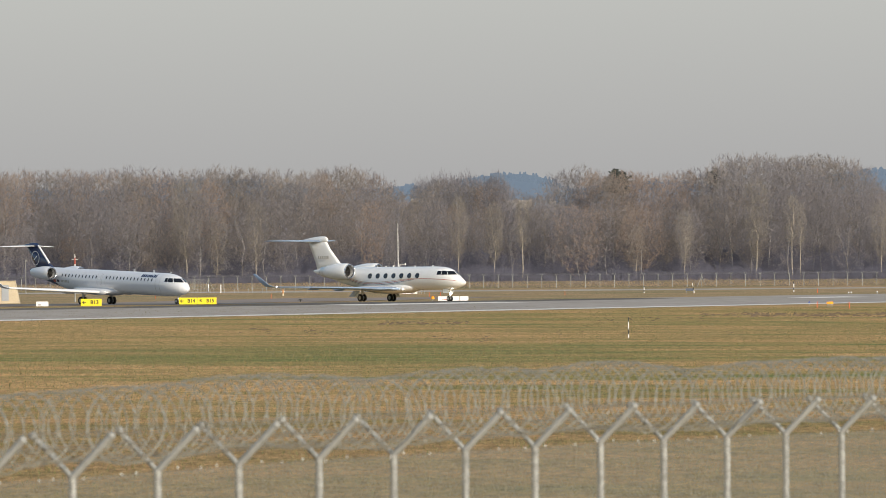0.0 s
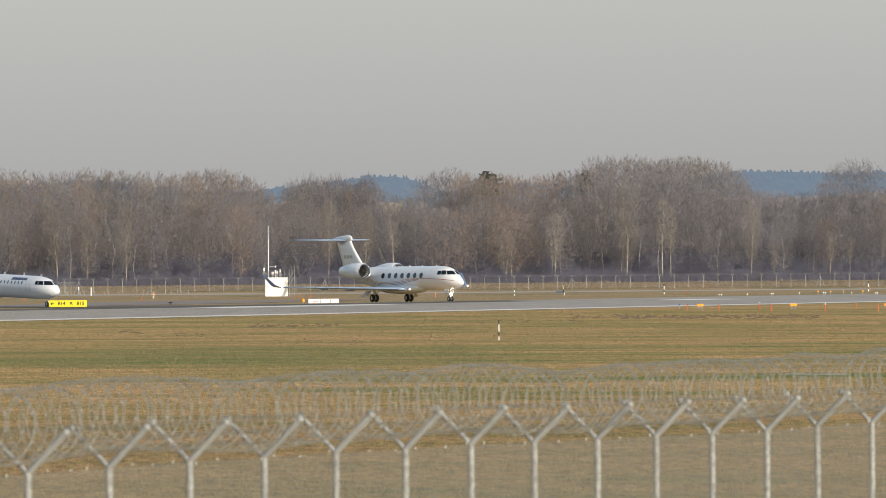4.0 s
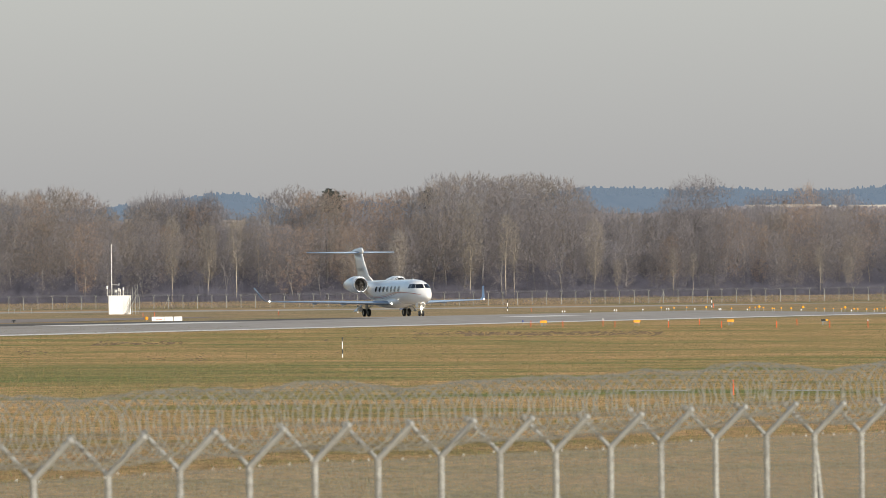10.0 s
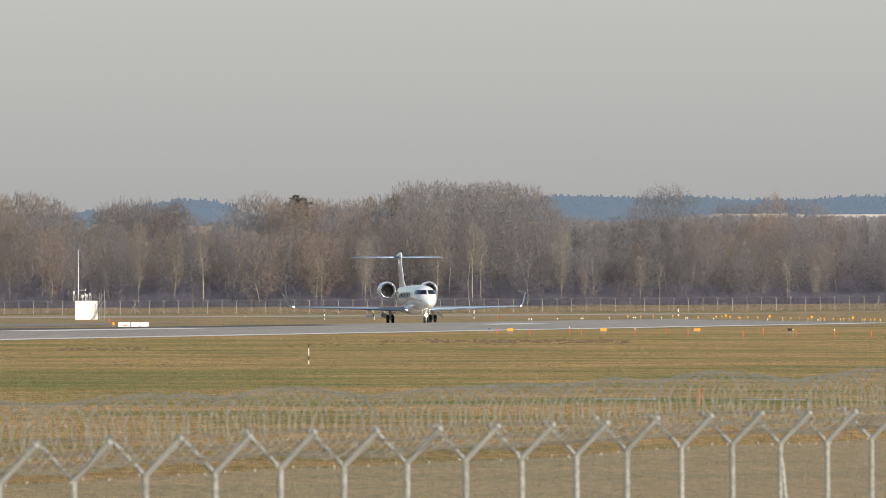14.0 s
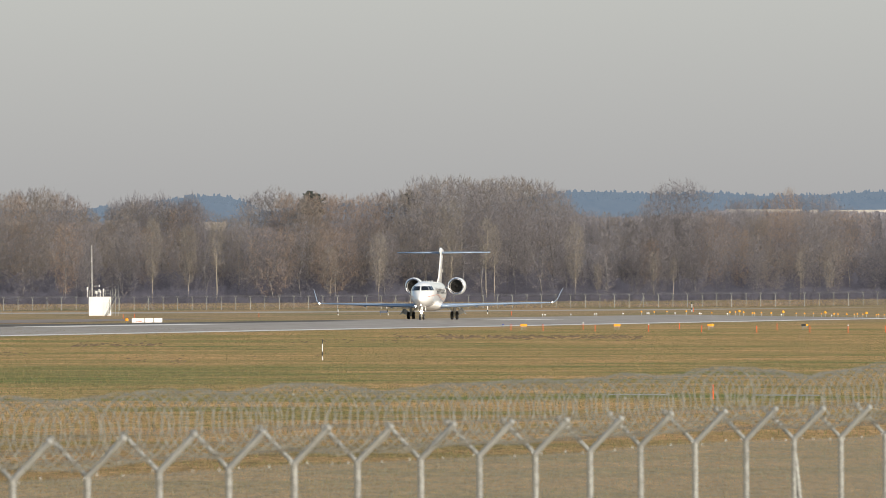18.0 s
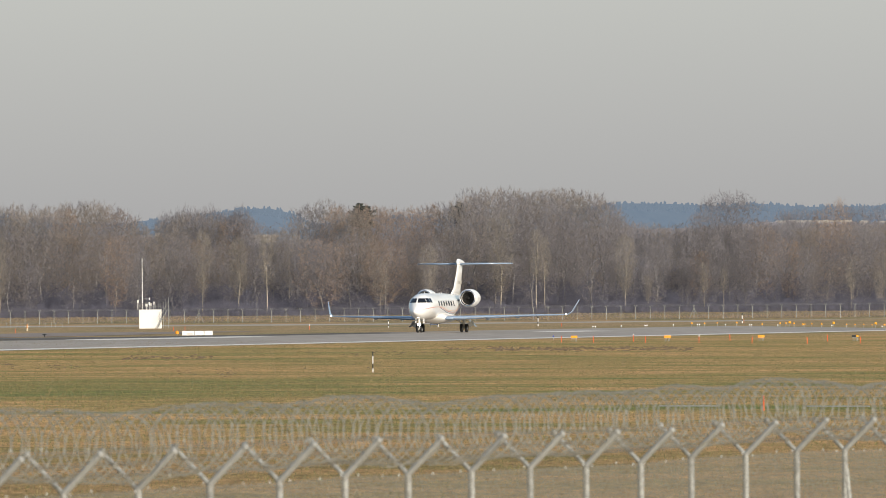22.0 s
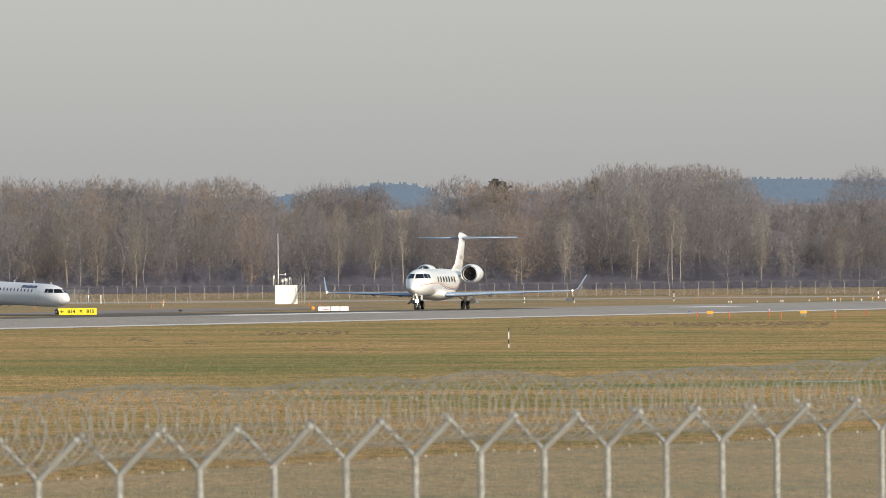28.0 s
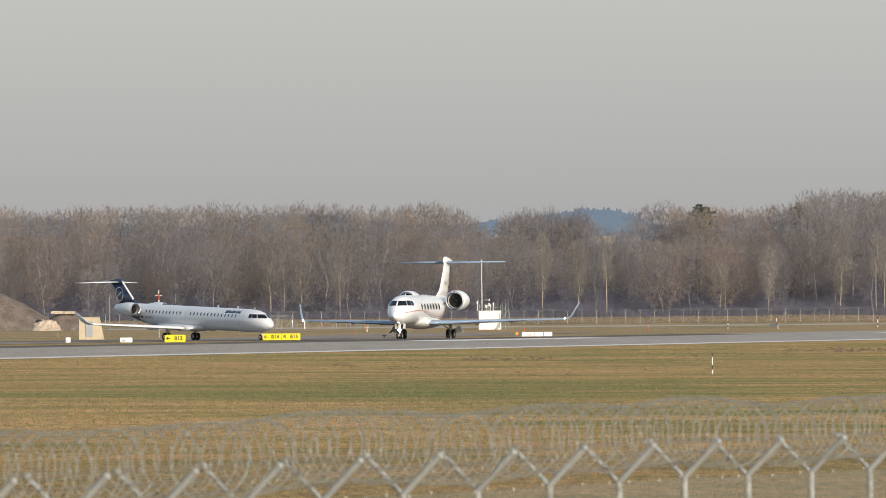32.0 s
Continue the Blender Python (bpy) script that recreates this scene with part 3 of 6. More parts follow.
def business_jet():
    jet = thing("business_jet", "white business jet with red and gold stripes on the runway", "aeroplane")
    part("fuselage", fuselage_mesh(BJ), M_WHITE, jet, smooth=True)
    # wing box fairing
    bm = bmesh.new()
    loft(bm, [ring_at(x, z, w, h, 24) for x, z, w, h in ((-4.7, 1.72, 0.3, 0.15), (-5.6, 1.68, 0.95, 0.44), (-7.2, 1.56, 1.42, 0.60), (-10, 1.45, 1.52, 0.58), (-13, 1.46, 1.45, 0.50), (-15, 1.62, 1.05, 0.40), (-16.6, 1.85, 0.3, 0.2))])
    part("wing_fairing", bm, M_WHITE, jet, smooth=True)
    for side in (1, -1):
        secs = [((-6.9, side * 1.0, 1.42), -14.2, 0.14, (0, 0, 1)), ((-7.7, side * 2.2, 1.44), -14.0, 0.145, (0, 0, 1)), ((-10.0, side * 5.2, 1.54), -14.9, 0.135, (0, 0, 1)), ((-13.8, side * 9.5, 1.66), -17.2, 0.13, (0, 0, 1)), ((-16.5, side * 12.38, 1.74), -18.6, 0.12, (0, 0, 1))]
        wing = part("wing", wing_mesh(secs), M_WING, jet, "swept wing, the sky's blue in its shade put into the colour", smooth=True)
        leading_edge(wing, [s[0] for s in secs[1:]], 0.03, 0.02, M_METAL)
        let = [((-16.5, side * 12.38, 1.74), -18.6, 0.10, (0, 0, 1)), ((-17.0, side * 12.75, 1.78), -18.6, 0.09, (0, -side * 0.5, 0.87)), ((-17.7, side * 13.05, 2.05), -18.8, 0.08, (0, -side * 0.95, 0.3)), ((-19.5, side * 13.55, 3.30), -20.05, 0.07, (0, -side * 0.95, 0.3))]
        part("winglet", wing_mesh(let), M_WING, wing, "upswept winglet", smooth=True)
        part("flap_track_fairing", shift(turned([(0.0, 0.02), (-0.5, 0.11), (-1.5, 0.12), (-2.4, 0.02)], 10), (-13.6, side * 4.6, 1.38)), M_WING, wing)
        part("flap_track_fairing", shift(turned([(0.0, 0.02), (-0.5, 0.10), (-1.4, 0.11), (-2.2, 0.02)], 10), (-14.8, side * 7.6, 1.48)), M_WING, wing)
        bm = bmesh.new()
        bmesh.ops.create_uvsphere(bm, u_segments=12, v_segments=8, radius=0.075)
        part("wingtip_light", shift(bm, (-16.75, side * 12.65, 1.78)), M_LAMP, wing, "lit wingtip lamp")
        bm2 = bmesh.new()
        bmesh.ops.create_uvsphere(bm2, u_segments=12, v_segments=8, radius=0.09)
        part("landing_light", shift(bm2, (-6.95, side * 1.28, 1.42)), M_WHITE if side > 0 else M_LAMP, jet, "wing-root landing lamp")
        engine(jet, (-15.3, side * 2.32, 3.54), 5.0, 0.95, M_WHITE)
        bm = wing_mesh([((-16.2, side * 1.0, 3.32), -19.4, 0.14, (0, 0, 1)), ((-16.4, side * 1.75, 3.47), -19.2, 0.14, (0, 0, 1))])
        part("engine_pylon", bm, M_WHITE, jet, smooth=True)
        stab = part("tailplane", wing_mesh([((-22.9, side * 0.12, 7.12), -26.4, 0.14, (0, 0, 1)), ((-26.3, side * 5.06, 7.17), -27.9, 0.14, (0, 0, 1))]), M_WING, jet, "swept tailplane on top of the fin", smooth=True)
        # cabin windows
        for i in range(7):
            x = -4.35 - 1.42 * i
            pane = part("cabin_window", oval(BJ, x, 2.98, 0.36, 0.30, side, 0.022), M_CABIN, jet, "oval dark cabin window")
            part("window_rim", oval(BJ, x, 2.98, 0.43, 0.36, side, 0.012), M_STRUT, pane)
        if side > 0:
            for xx in (-1.75, -2.75):
                part("door_seam", patch(BJ, ((xx, 3.55), (xx - 0.035, 3.55), (xx - 0.035, 1.75), (xx, 1.75), side), 0.006, 1, 8), M_GREYLET, jet)
        # painted stripes
        base = [(1.9, 2.36), (0.0, 2.52), (-2.5, 2.62), (-4.9, 2.60), (-7.5, 2.40), (-9.9, 2.18), (-13.1, 2.08), (-15.5, 2.36), (-17.8, 2.95)]
        for dz, w, m, first in ((0.0, 0.05, M_RED, 0), (0.15, 0.04, M_GOLD, 3), (-0.15, 0.04, M_NAVY, 3), (-0.29, 0.035, M_GREYLET, 4)):
            line = [(x, z + dz * min(1, max(0.1, (-2 - x) / 6))) for x, z in base[first:]]
            part("stripe", ribbon(BJ, smooth_line(line, 40), w, side), m, jet, "painted stripe along the side")
        # registration as plain bars on the fin
        for i in range(6):
            bm = bmesh.new()
            x = -21.75 - 0.34 * i
            box(bm, (x, side * 0.215, 5.22), (0.20, 0.012, 0.36))
            part("lettering_bar", bm, M_GREYLET, jet)
    # flight-deck glass, a band of panes round the nose
    for b0, b1, top in ((2, 27, 3.50), (29, 55, 3.52), (58, 88, 3.50)):
        for side in (1, -1):
            part("flight_deck_window", nose_pane(BJ, -1.0, side * b0, side * b1, 3.06, top), M_GLASS, jet, "dark flight deck pane")
    fin = part("fin", wing_mesh([((-17.6, 0, 3.85), -24.0, 0.02, (0, 1, 0)), ((-19.7, 0, 4.55), -24.2, 0.085, (0, 1, 0)), ((-21.5, 0, 6.2), -25.1, 0.10, (0, 1, 0)), ((-22.4, 0, 7.4), -25.7, 0.10, (0, 1, 0))]), M_WHITE, jet, smooth=True)
    bm = bmesh.new()
    loft(bm, [ring_at(x, z, w, h, 16) for x, z, w, h in ((-21.95, 7.24, 0.02, 0.05), (-22.1, 7.29, 0.11, 0.24), (-22.5, 7.35, 0.16, 0.34), (-23.4, 7.34, 0.18, 0.35), (-25.1, 7.26, 0.15, 0.28), (-26.5, 7.17, 0.09, 0.15), (-27.1, 7.14, 0.02, 0.03))])
    part("fin_bullet", bm, M_WHITE, fin, smooth=True)
    for x, h in ((-3.0, 0.16), (-6.2, 0.10), (-9.0, 0.16), (-11.5, 0.10), (-13.0, 0.12)):
        bm = bmesh.new()
        box(bm, (x, 0, 4.04 + h / 2), (0.25, 0.03, h))
        part("antenna", bm, M_WHITE, jet)
    nose = gear_leg(jet, 0.0, 0.0, 1.75, 0.075, 0.30, 0.2, 0.19, 0.1, (0.95, 0, 1.6))
    main = []
    for side in (1, -1):
        main += gear_leg(jet, -13.1, side * 2.35, 1.5, 0.11, 0.44, 0.28, 0.27, 0.1, (-13.1, side * 1.3, 1.5))
        bm = bmesh.new()
        box(bm, (0, 0, 0), (1.15, 0.05, 1.05), 0.02, Matrix.Rotation(radians(48 * side), 3, "X"))
        part("gear_door", shift(bm, (-13.5, side * 3.2, 0.92)), M_WHITE, jet, "open white wheel door")
        bm = bmesh.new()
        box(bm, (0, 0, 0), (0.05, 0.62, 0.5), 0.015, Matrix.Rotation(radians(28 * side), 3, "X"))
        part("leg_fairing", shift(bm, (-13.3, side * 3.05, 0.85)), M_WHITE, jet, "white fairing on the main leg")
    for y in (-0.4, 0.4):
        bm = bmesh.new()
        box(bm, (-0.3, y, 1.2), (0.9, 0.03, 0.5), 0.01)
        part("nose_gear_door", bm, M_WHITE, jet)
    bm = bmesh.new()
    bmesh.ops.create_uvsphere(bm, u_segments=12, v_segments=8, radius=0.17)
    part("taxi_light", shift(bm, (0.18, 0, 0.85)), M_LAMP, jet, "lit taxi lamp on the nose leg")
    jet.scale = (1.025, 1.035, 1.052)
    return jet, nose, main


RJ = [(-2.2, 2.25, 0.03, 0.03), (-2.12, 2.25, 0.2, 0.18), (-1.86, 2.29, 0.47, 0.42), (-1.38, 2.36, 0.76, 0.70), (-0.8, 2.46, 0.98, 0.93), (-0.1, 2.56, 1.15, 1.14), (0.8, 2.63, 1.28, 1.28), (2.0, 2.66, 1.345, 1.345), (21, 2.66, 1.345, 1.345), (23, 2.74, 1.29, 1.27), (26, 3.0, 1.05, 1.02), (28.8, 3.26, 0.70, 0.68), (30.6, 3.44, 0.36, 0.38), (31.8, 3.55, 0.10, 0.12)]


def regional_jet():
    jet = thing("regional_jet", "pale grey twin-engine regional airliner with navy tail, waiting on the taxiway", "aeroplane")
    bm = fuselage_mesh(RJ)
    for fc in bm.faces:
        c = fc.calc_center_median()
        if c.x < -24.0 - (c.z - 1.9) * 1.9:
            fc.material_index = 1
    part("fuselage", bm, [M_CRJ, M_NAVY], jet, smooth=True)
    bm = bmesh.new()
    loft(bm, [ring_at(x, z, w, h, 24) for x, z, w, h in ((-10.8, 1.7, 0.3, 0.15), (-11.8, 1.62, 1.0, 0.4), (-13.2, 1.55, 1.5, 0.5), (-17, 1.52, 1.62, 0.52), (-20, 1.6, 1.35, 0.45), (-22.3, 1.85, 0.4, 0.2))])
    part("wing_fairing", bm, M_CRJ, jet, smooth=True)
    for side in (1, -1):
        wing = part("wing", wing_mesh([((-12.6, side * 1.1, 1.40), -18.6, 0.16, (0, 0, 1)), ((-14.3, side * 3.6, 1.46), -18.4, 0.22, (0, 0, 1)), ((-19.2, side * 11.4, 1.78), -20.9, 0.26, (0, 0, 1))]), M_CRJ, jet, "pale grey swept wing", smooth=True)
        leading_edge(wing, [(-12.9, side * 1.5, 1.42), (-14.3, side * 3.6, 1.50), (-19.2, side * 11.4, 1.82)], 0.14, 0.10, M_WHITE)
        part("wing_root_glove", shift(turned([(0.0, 0.02), (-0.25, 0.2), (-0.8, 0.32), (-1.8, 0.30), (-2.8, 0.05)], 14), (-12.2, side * 2.0, 1.42)), M_WHITE, wing, "white rounded wing root fairing", smooth=True)
        part("flap_fairing", shift(turned([(0.0, 0.03), (-0.5, 0.20), (-2.0, 0.22), (-3.4, 0.03)], 12), (-16.2, side * 3.9, 1.34)), M_WHITE, wing, "white flap fairing", smooth=True)
        part("winglet", wing_mesh([((-19.2, side * 11.4, 1.82), -20.9, 0.1, (0, 0, 1)), ((-19.8, side * 11.75, 2.0), -21.1, 0.09, (0, -side * 0.8, 0.6)), ((-21.2, side * 12.35, 3.1), -22.0, 0.08, (0, -side * 0.9, 0.4))]), M_CRJ, wing, "upswept winglet", smooth=True)
        engine(jet, (-23.8, side * 2.15, 3.38), 4.1, 0.80, M_CRJ)
        part("engine_pylon", wing_mesh([((-24.6, side * 0.9, 3.25), -27.2, 0.14, (0, 0, 1)), ((-24.8, side * 1.55, 3.35), -27.0, 0.14, (0, 0, 1))]), M_CRJ, jet, smooth=True)
        part("tailplane", wing_mesh([((-30.4, side * 0.1, 6.42), -33.2, 0.10, (0, 0, 1)), ((-32.8, side * 4.25, 6.25), -34.4, 0.09, (0, 0, 1))]), M_CRJ, jet, smooth=True)
        for i in range(27):
            x = -3.7 - 0.74 * i
            if 14 <= i <= 15:
                continue
            part("cabin_window", oval(RJ, x, 3.18, 0.115, 0.20, side, n=10), M_CABIN, jet)
        for x in (-13.55, -14.55):
            for a, b in ((x, x - 0.03), (x - 0.72, x - 0.75)):
                part("door_seam", patch(RJ, ((a, 3.6), (b, 3.6), (b, 2.2), (a, 2.2), side), 0.006, 1, 6), M_GREYLET, jet)
        for a, b in ((-2.0, -2.06), (-2.85, -2.91)):
            part("door_seam", patch(RJ, ((a, 3.6), (b, 3.6), (b, 1.8), (a, 1.8), side), 0.006, 1, 6), M_GREYLET, jet)
        # airline name and registration as plain bars
        for i in range(9):
            bmx = patch(RJ, ((-3.0 - i * 0.36, 3.76 + (0.12 if i in (0, 2, 5) else 0.0)), (-3.31 - i * 0.36, 3.76), (-3.31 - i * 0.36, 3.46), (-3.0 - i * 0.36, 3.46), side), 0.008, 1, 2)
            part("lettering_bar", bmx, M_NAVY, jet)
        for i in range(6):
            part("lettering_bar", patch(RJ, ((-21.4 - i * 0.32, 2.62), (-21.62 - i * 0.32, 2.62), (-21.62 - i * 0.32, 2.34), (-21.4 - i * 0.32, 2.34), side), 0.008, 1, 2), M_GREYLET, jet)
        part("flag_panel", patch(RJ, ((-23.6, 2.64), (-24.2, 2.64), (-24.2, 2.34), (-23.6, 2.34), side), 0.008, 1, 2), M_NAVY, jet)
        part("flag_panel", patch(RJ, ((-24.5, 2.64), (-25.1, 2.64), (-25.1, 2.34), (-24.5, 2.34), side), 0.016, 1, 2), M_RED, jet)
        # ring emblem on the fin as a plain shape
        bm = bmesh.new()
        n = 24
        o_, i_ = [], []
        for i in range(n):
            k = 2 * math.pi * i / n
            o_.append(bm.verts.new((-30.35 + 0.86 * math.cos(k), side * 0.185, 5.0 + 0.86 * math.sin(k))))
            i_.append(bm.verts.new((-30.35 + 0.78 * math.cos(k), side * 0.185, 5.0 + 0.78 * math.sin(k))))
        for i in range(n):
            bm.faces.new((o_[i], o_[(i + 1) % n], i_[(i + 1) % n], i_[i]))
        part("emblem_ring", bm, M_CRJ, jet, "thin pale ring on the navy fin")
        bm = bmesh.new()
        box(bm, (0, 0, 0), (0.9, 0.012, 0.09), turn=Matrix.Rotation(radians(-35), 3, "Y"))
        part("emblem_bar", shift(bm, (-30.35, side * 0.185, 5.0)), M_CRJ, jet)
    for b0, b1 in ((2, 30), (33, 60), (63, 86)):
        for side in (1, -1):
            part("flight_deck_window", nose_pane(RJ, -1.1, side * b0, side * b1, 3.02, 3.46), M_GLASS, jet, "dark flight deck pane")
    fin = part("fin", wing_mesh([((-26.2, 0, 3.9), -30.4, 0.03, (0, 1, 0)), ((-27.6, 0, 4.5), -30.9, 0.08, (0, 1, 0)), ((-30.0, 0, 6.55), -32.7, 0.085, (0, 1, 0))]), M_NAVY, jet, "navy painted fin", smooth=True)
    bm = bmesh.new()
    loft(bm, [ring_at(x, z, w, h, 16) for x, z, w, h in ((-29.7, 6.4, 0.03, 0.05), (-30.1, 6.52, 0.17, 0.25), (-31.1, 6.56, 0.2, 0.27), (-32.8, 6.42, 0.12, 0.15), (-33.8, 6.36, 0.02, 0.02))])
    part("fin_bullet", bm, M_NAVY, fin, smooth=True)
    leading_edge(fin, [(-27.6, 0, 4.5), (-30.0, 0, 6.55)], 0.14, 0.11, M_CRJ)
    for x, h in ((-5.0, 0.3), (-9.2, 0.3), (-1.4, 0.2)):
        bm = bmesh.new()
        box(bm, (x, 0, 4.0 + h / 2), (0.3, 0.03, h))
        part("antenna", bm, M_CRJ, jet)
    gear_leg(jet, 0, 0, 1.6, 0.10, 0.31, 0.2, 0.19, 0.1, (0.9, 0, 1.3))
    for side in (1, -1):
        gear_leg(jet, -17.2, side * 2.1, 1.5, 0.11, 0.46, 0.28, 0.28, 0.1, (-17.2, side * 1.2, 1.5))
    # it stands a little nose-down on its wheels
    for ob in jet.children_recursive:
        if ob.type == "MESH" and not ob.name.startswith(("wheel", "rim", "landing_gear_leg")):
            for v in ob.data.vertices:
                v.co.z += 0.034 * (-v.co.x - 14.0)
    return jet


jet, nose_wheels, main_wheels = business_jet()
liner = regional_jet()
p_liner = stand(315, 1272)
liner.matrix_world = pose(p_liner.x, p_liner.y, ground_z(p_liner.x, p_liner.y) + 0.05, 0, 0, HOLD_ANGLE - 90) @ Matrix.Diagonal((1.032, 1, 1.03, 1))


# ---- airfield furniture ----
def text_mesh(name, body, size):
    """Lettering as a flat mesh in x-z, centred."""
    cu = bpy.data.curves.new(name, "FONT")
    cu.body, cu.size, cu.align_x, cu.align_y, cu.extrude, cu.offset = body, size, "CENTER", "CENTER", 0.004, 0.012
    tmp = bpy.data.objects.new(name, cu)
    scene.collection.objects.link(tmp)
    bpy.context.view_layer.update()
    me = bpy.data.meshes.new_from_object(tmp.evaluated_get(bpy.context.evaluated_depsgraph_get()))
    bpy.data.objects.remove(tmp)
    me.transform(Matrix.Rotation(radians(90), 4, "X"))
    me.materials.clear()
    me.materials.append(M_BLACK)
    return me


def guidance_sign(u, d, panels, w, h, label):
    """A yellow direction board on legs; panels are (arrow angle, words)."""
    sign = thing("taxiway_sign", label, "sign", "yellow taxiway boards")
    p = stand(u, d)
    n = len(panels)
    for i, (turn, words) in enumerate(panels):
        x = (i - (n - 1) / 2) * w
        bm = bmesh.new()
        box(bm, (x, 0, 0.16 + h / 2), (w - 0.03, 0.22, h), 0.02)
        panel = part("panel", bm, M_YELLOW, sign, "yellow panel with black lettering")
        ob = new("lettering", text_mesh("lettering", words, h * 0.74))
        ob.parent, ob.location = panel, (x + w * 0.16, -0.118, 0.16 + h / 2)
        bm = bmesh.new()
        box(bm, (0.0, 0, 0), (0.36, 0.012, 0.07))
        for k in (1, -1):
            vs = box(bm, (0, 0, 0), (0.26, 0.012, 0.07), turn=Matrix.Rotation(radians(-42 * k), 3, "Y"))
            bmesh.ops.translate(bm, vec=(-0.10, 0, 0.075 * k), verts=vs)
        bmesh.ops.rotate(bm, cent=(0, 0, 0), matrix=Matrix.Rotation(radians(turn), 3, "Y"), verts=bm.verts)
        part("arrow", shift(bm, (x - w * 0.32, -0.118, 0.16 + h / 2)), M_BLACK, panel)
        for k in (-0.35, 0.35):
            bm = bmesh.new()
            tube(bm, (x + k * w, 0, -0.05), (x + k * w, 0, 0.18), 0.04)
            part("leg", bm, M_GALV, sign)
    sign.matrix_world = pose(p.x, p.y, p.z, 0, 0, 0)
    return sign


guidance_sign(161.5, 1100, [(0, "B13")], 2.2, 0.76, "yellow taxiway board with arrow and B13 in black")
guidance_sign(350, 1160, [(0, "B14"), (45, "B15")], 2.08, 0.74, "double yellow taxiway board with arrows, B14 and B15")


def equipment_shed():
    shed = thing("equipment_shed", "white metal equipment container with railed roof and ladder", "shed")
    w, d, h = 3.4, 2.6, 2.8
    bm = bmesh.new()
    box(bm, (0, d / 2, h / 2), (w, d, h), 0.04)
    part("body", bm, M_SHED, shed)
    bm = bmesh.new()
    box(bm, (0, d / 2, h + 0.04), (w + 0.08, d + 0.08, 0.08), 0.02)
    part("roof", bm, M_SHED, shed)
    bm = bmesh.new()
    box(bm, (0.98, -0.02, 1.15), (0.9, 0.04, 2.05), 0.015)
    part("door", bm, M_SHED, shed)
    bm = bmesh.new()
    box(bm, (1.46, -0.05, 1.35), (0.05, 0.06, 2.2))
    part("corner_post", bm, M_GALV, shed)
    for i in range(9):
        bm = bmesh.new()
        x = -w / 2 + 0.1 + i * (w - 0.2) / 8
        tube(bm, (x, 0.06, h + 0.05), (x, 0.06, h + 1.05), 0.022, n=6)
        part("rail_post", bm, M_GALV, shed)
        bm = bmesh.new()
        tube(bm, (x, d - 0.06, h + 0.05), (x, d - 0.06, h + 1.05), 0.022, n=6)
        part("rail_post", bm, M_GALV, shed)
    for z in (0.55, 1.05):
        for y in (0.06, d - 0.06):
            bm = bmesh.new()
            tube(bm, (-w / 2 + 0.1, y, h + z), (w / 2 - 0.1, y, h + z), 0.022, n=6)
            part("rail", bm, M_GALV, shed)
    for x, z, r in ((-0.55, 0.75, 0.20), (-0.15, 1.0, 0.12), (0.55, 1.1, 0.10), (0.1, 0.9, 0.08), (-1.9, 1.35, 0.13)):
        bm = bmesh.new()
        tube(bm, (x, 0.9, h + 0.05), (x, 0.9, h + z), 0.04, n=6)
        tube(bm, (x, 0.9, h + z - 0.25), (x, 0.9, h + z + 0.2), r, n=10)
        part("roof_instrument", bm, M_SHED, shed)
    # outside stair and cage
    for x in (1.95, 2.35, 2.75):
        bm = bmesh.new()
        tube(bm, (x, 0.4, 0), (x, 0.4, h + 1.3 + (0.6 if x > 2.5 else 0)), 0.04, n=6)
        part("stair_post", bm, M_GALV, shed)
    for i in range(9):
        bm = bmesh.new()
        box(bm, (1.25 + i * 0.15, -0.35, 0.25 + i * 0.3), (0.22, 0.7, 0.04))
        part("stair_tread", bm, M_GALV, shed)
    for y in (-0.7, 0.0):
        for z in (0.0, 0.95):
            bm = bmesh.new()
            tube(bm, (1.1, y, 0.1 + z), (2.6, y, 2.9 + z), 0.035, n=6)
            part("stair_rail", bm, M_GALV, shed)
    p = stand(719, 1605)
    shed.matrix_world = pose(p.x, p.y, p.z, 0, 0, 0)
    mast = thing("antenna_mast", "thin white antenna mast beside the equipment container", "mast")
    bm = bmesh.new()
    tube(bm, (0, 0, 0), (0, 0, 5.5), 0.075, 0.065, 8)
    part("pole", bm, M_SHED, mast)
    bm = bmesh.new()
    tube(bm, (0, 0, 5.5), (0, 0, 10.7), 0.06, 0.04, 8)
    part("upper_pole", bm, M_SHED, mast)
    bm = bmesh.new()
    tube(bm, (0, 0, 4.5), (1.1, 0, 4.5), 0.03, n=6)
    tube(bm, (1.1, 0, 4.35), (1.1, 0, 4.7), 0.07, n=8)
    part("instrument_arm", bm, M_SHED, mast)
    p = stand(705, 1612)
    mast.matrix_world = pose(p.x, p.y, p.z)


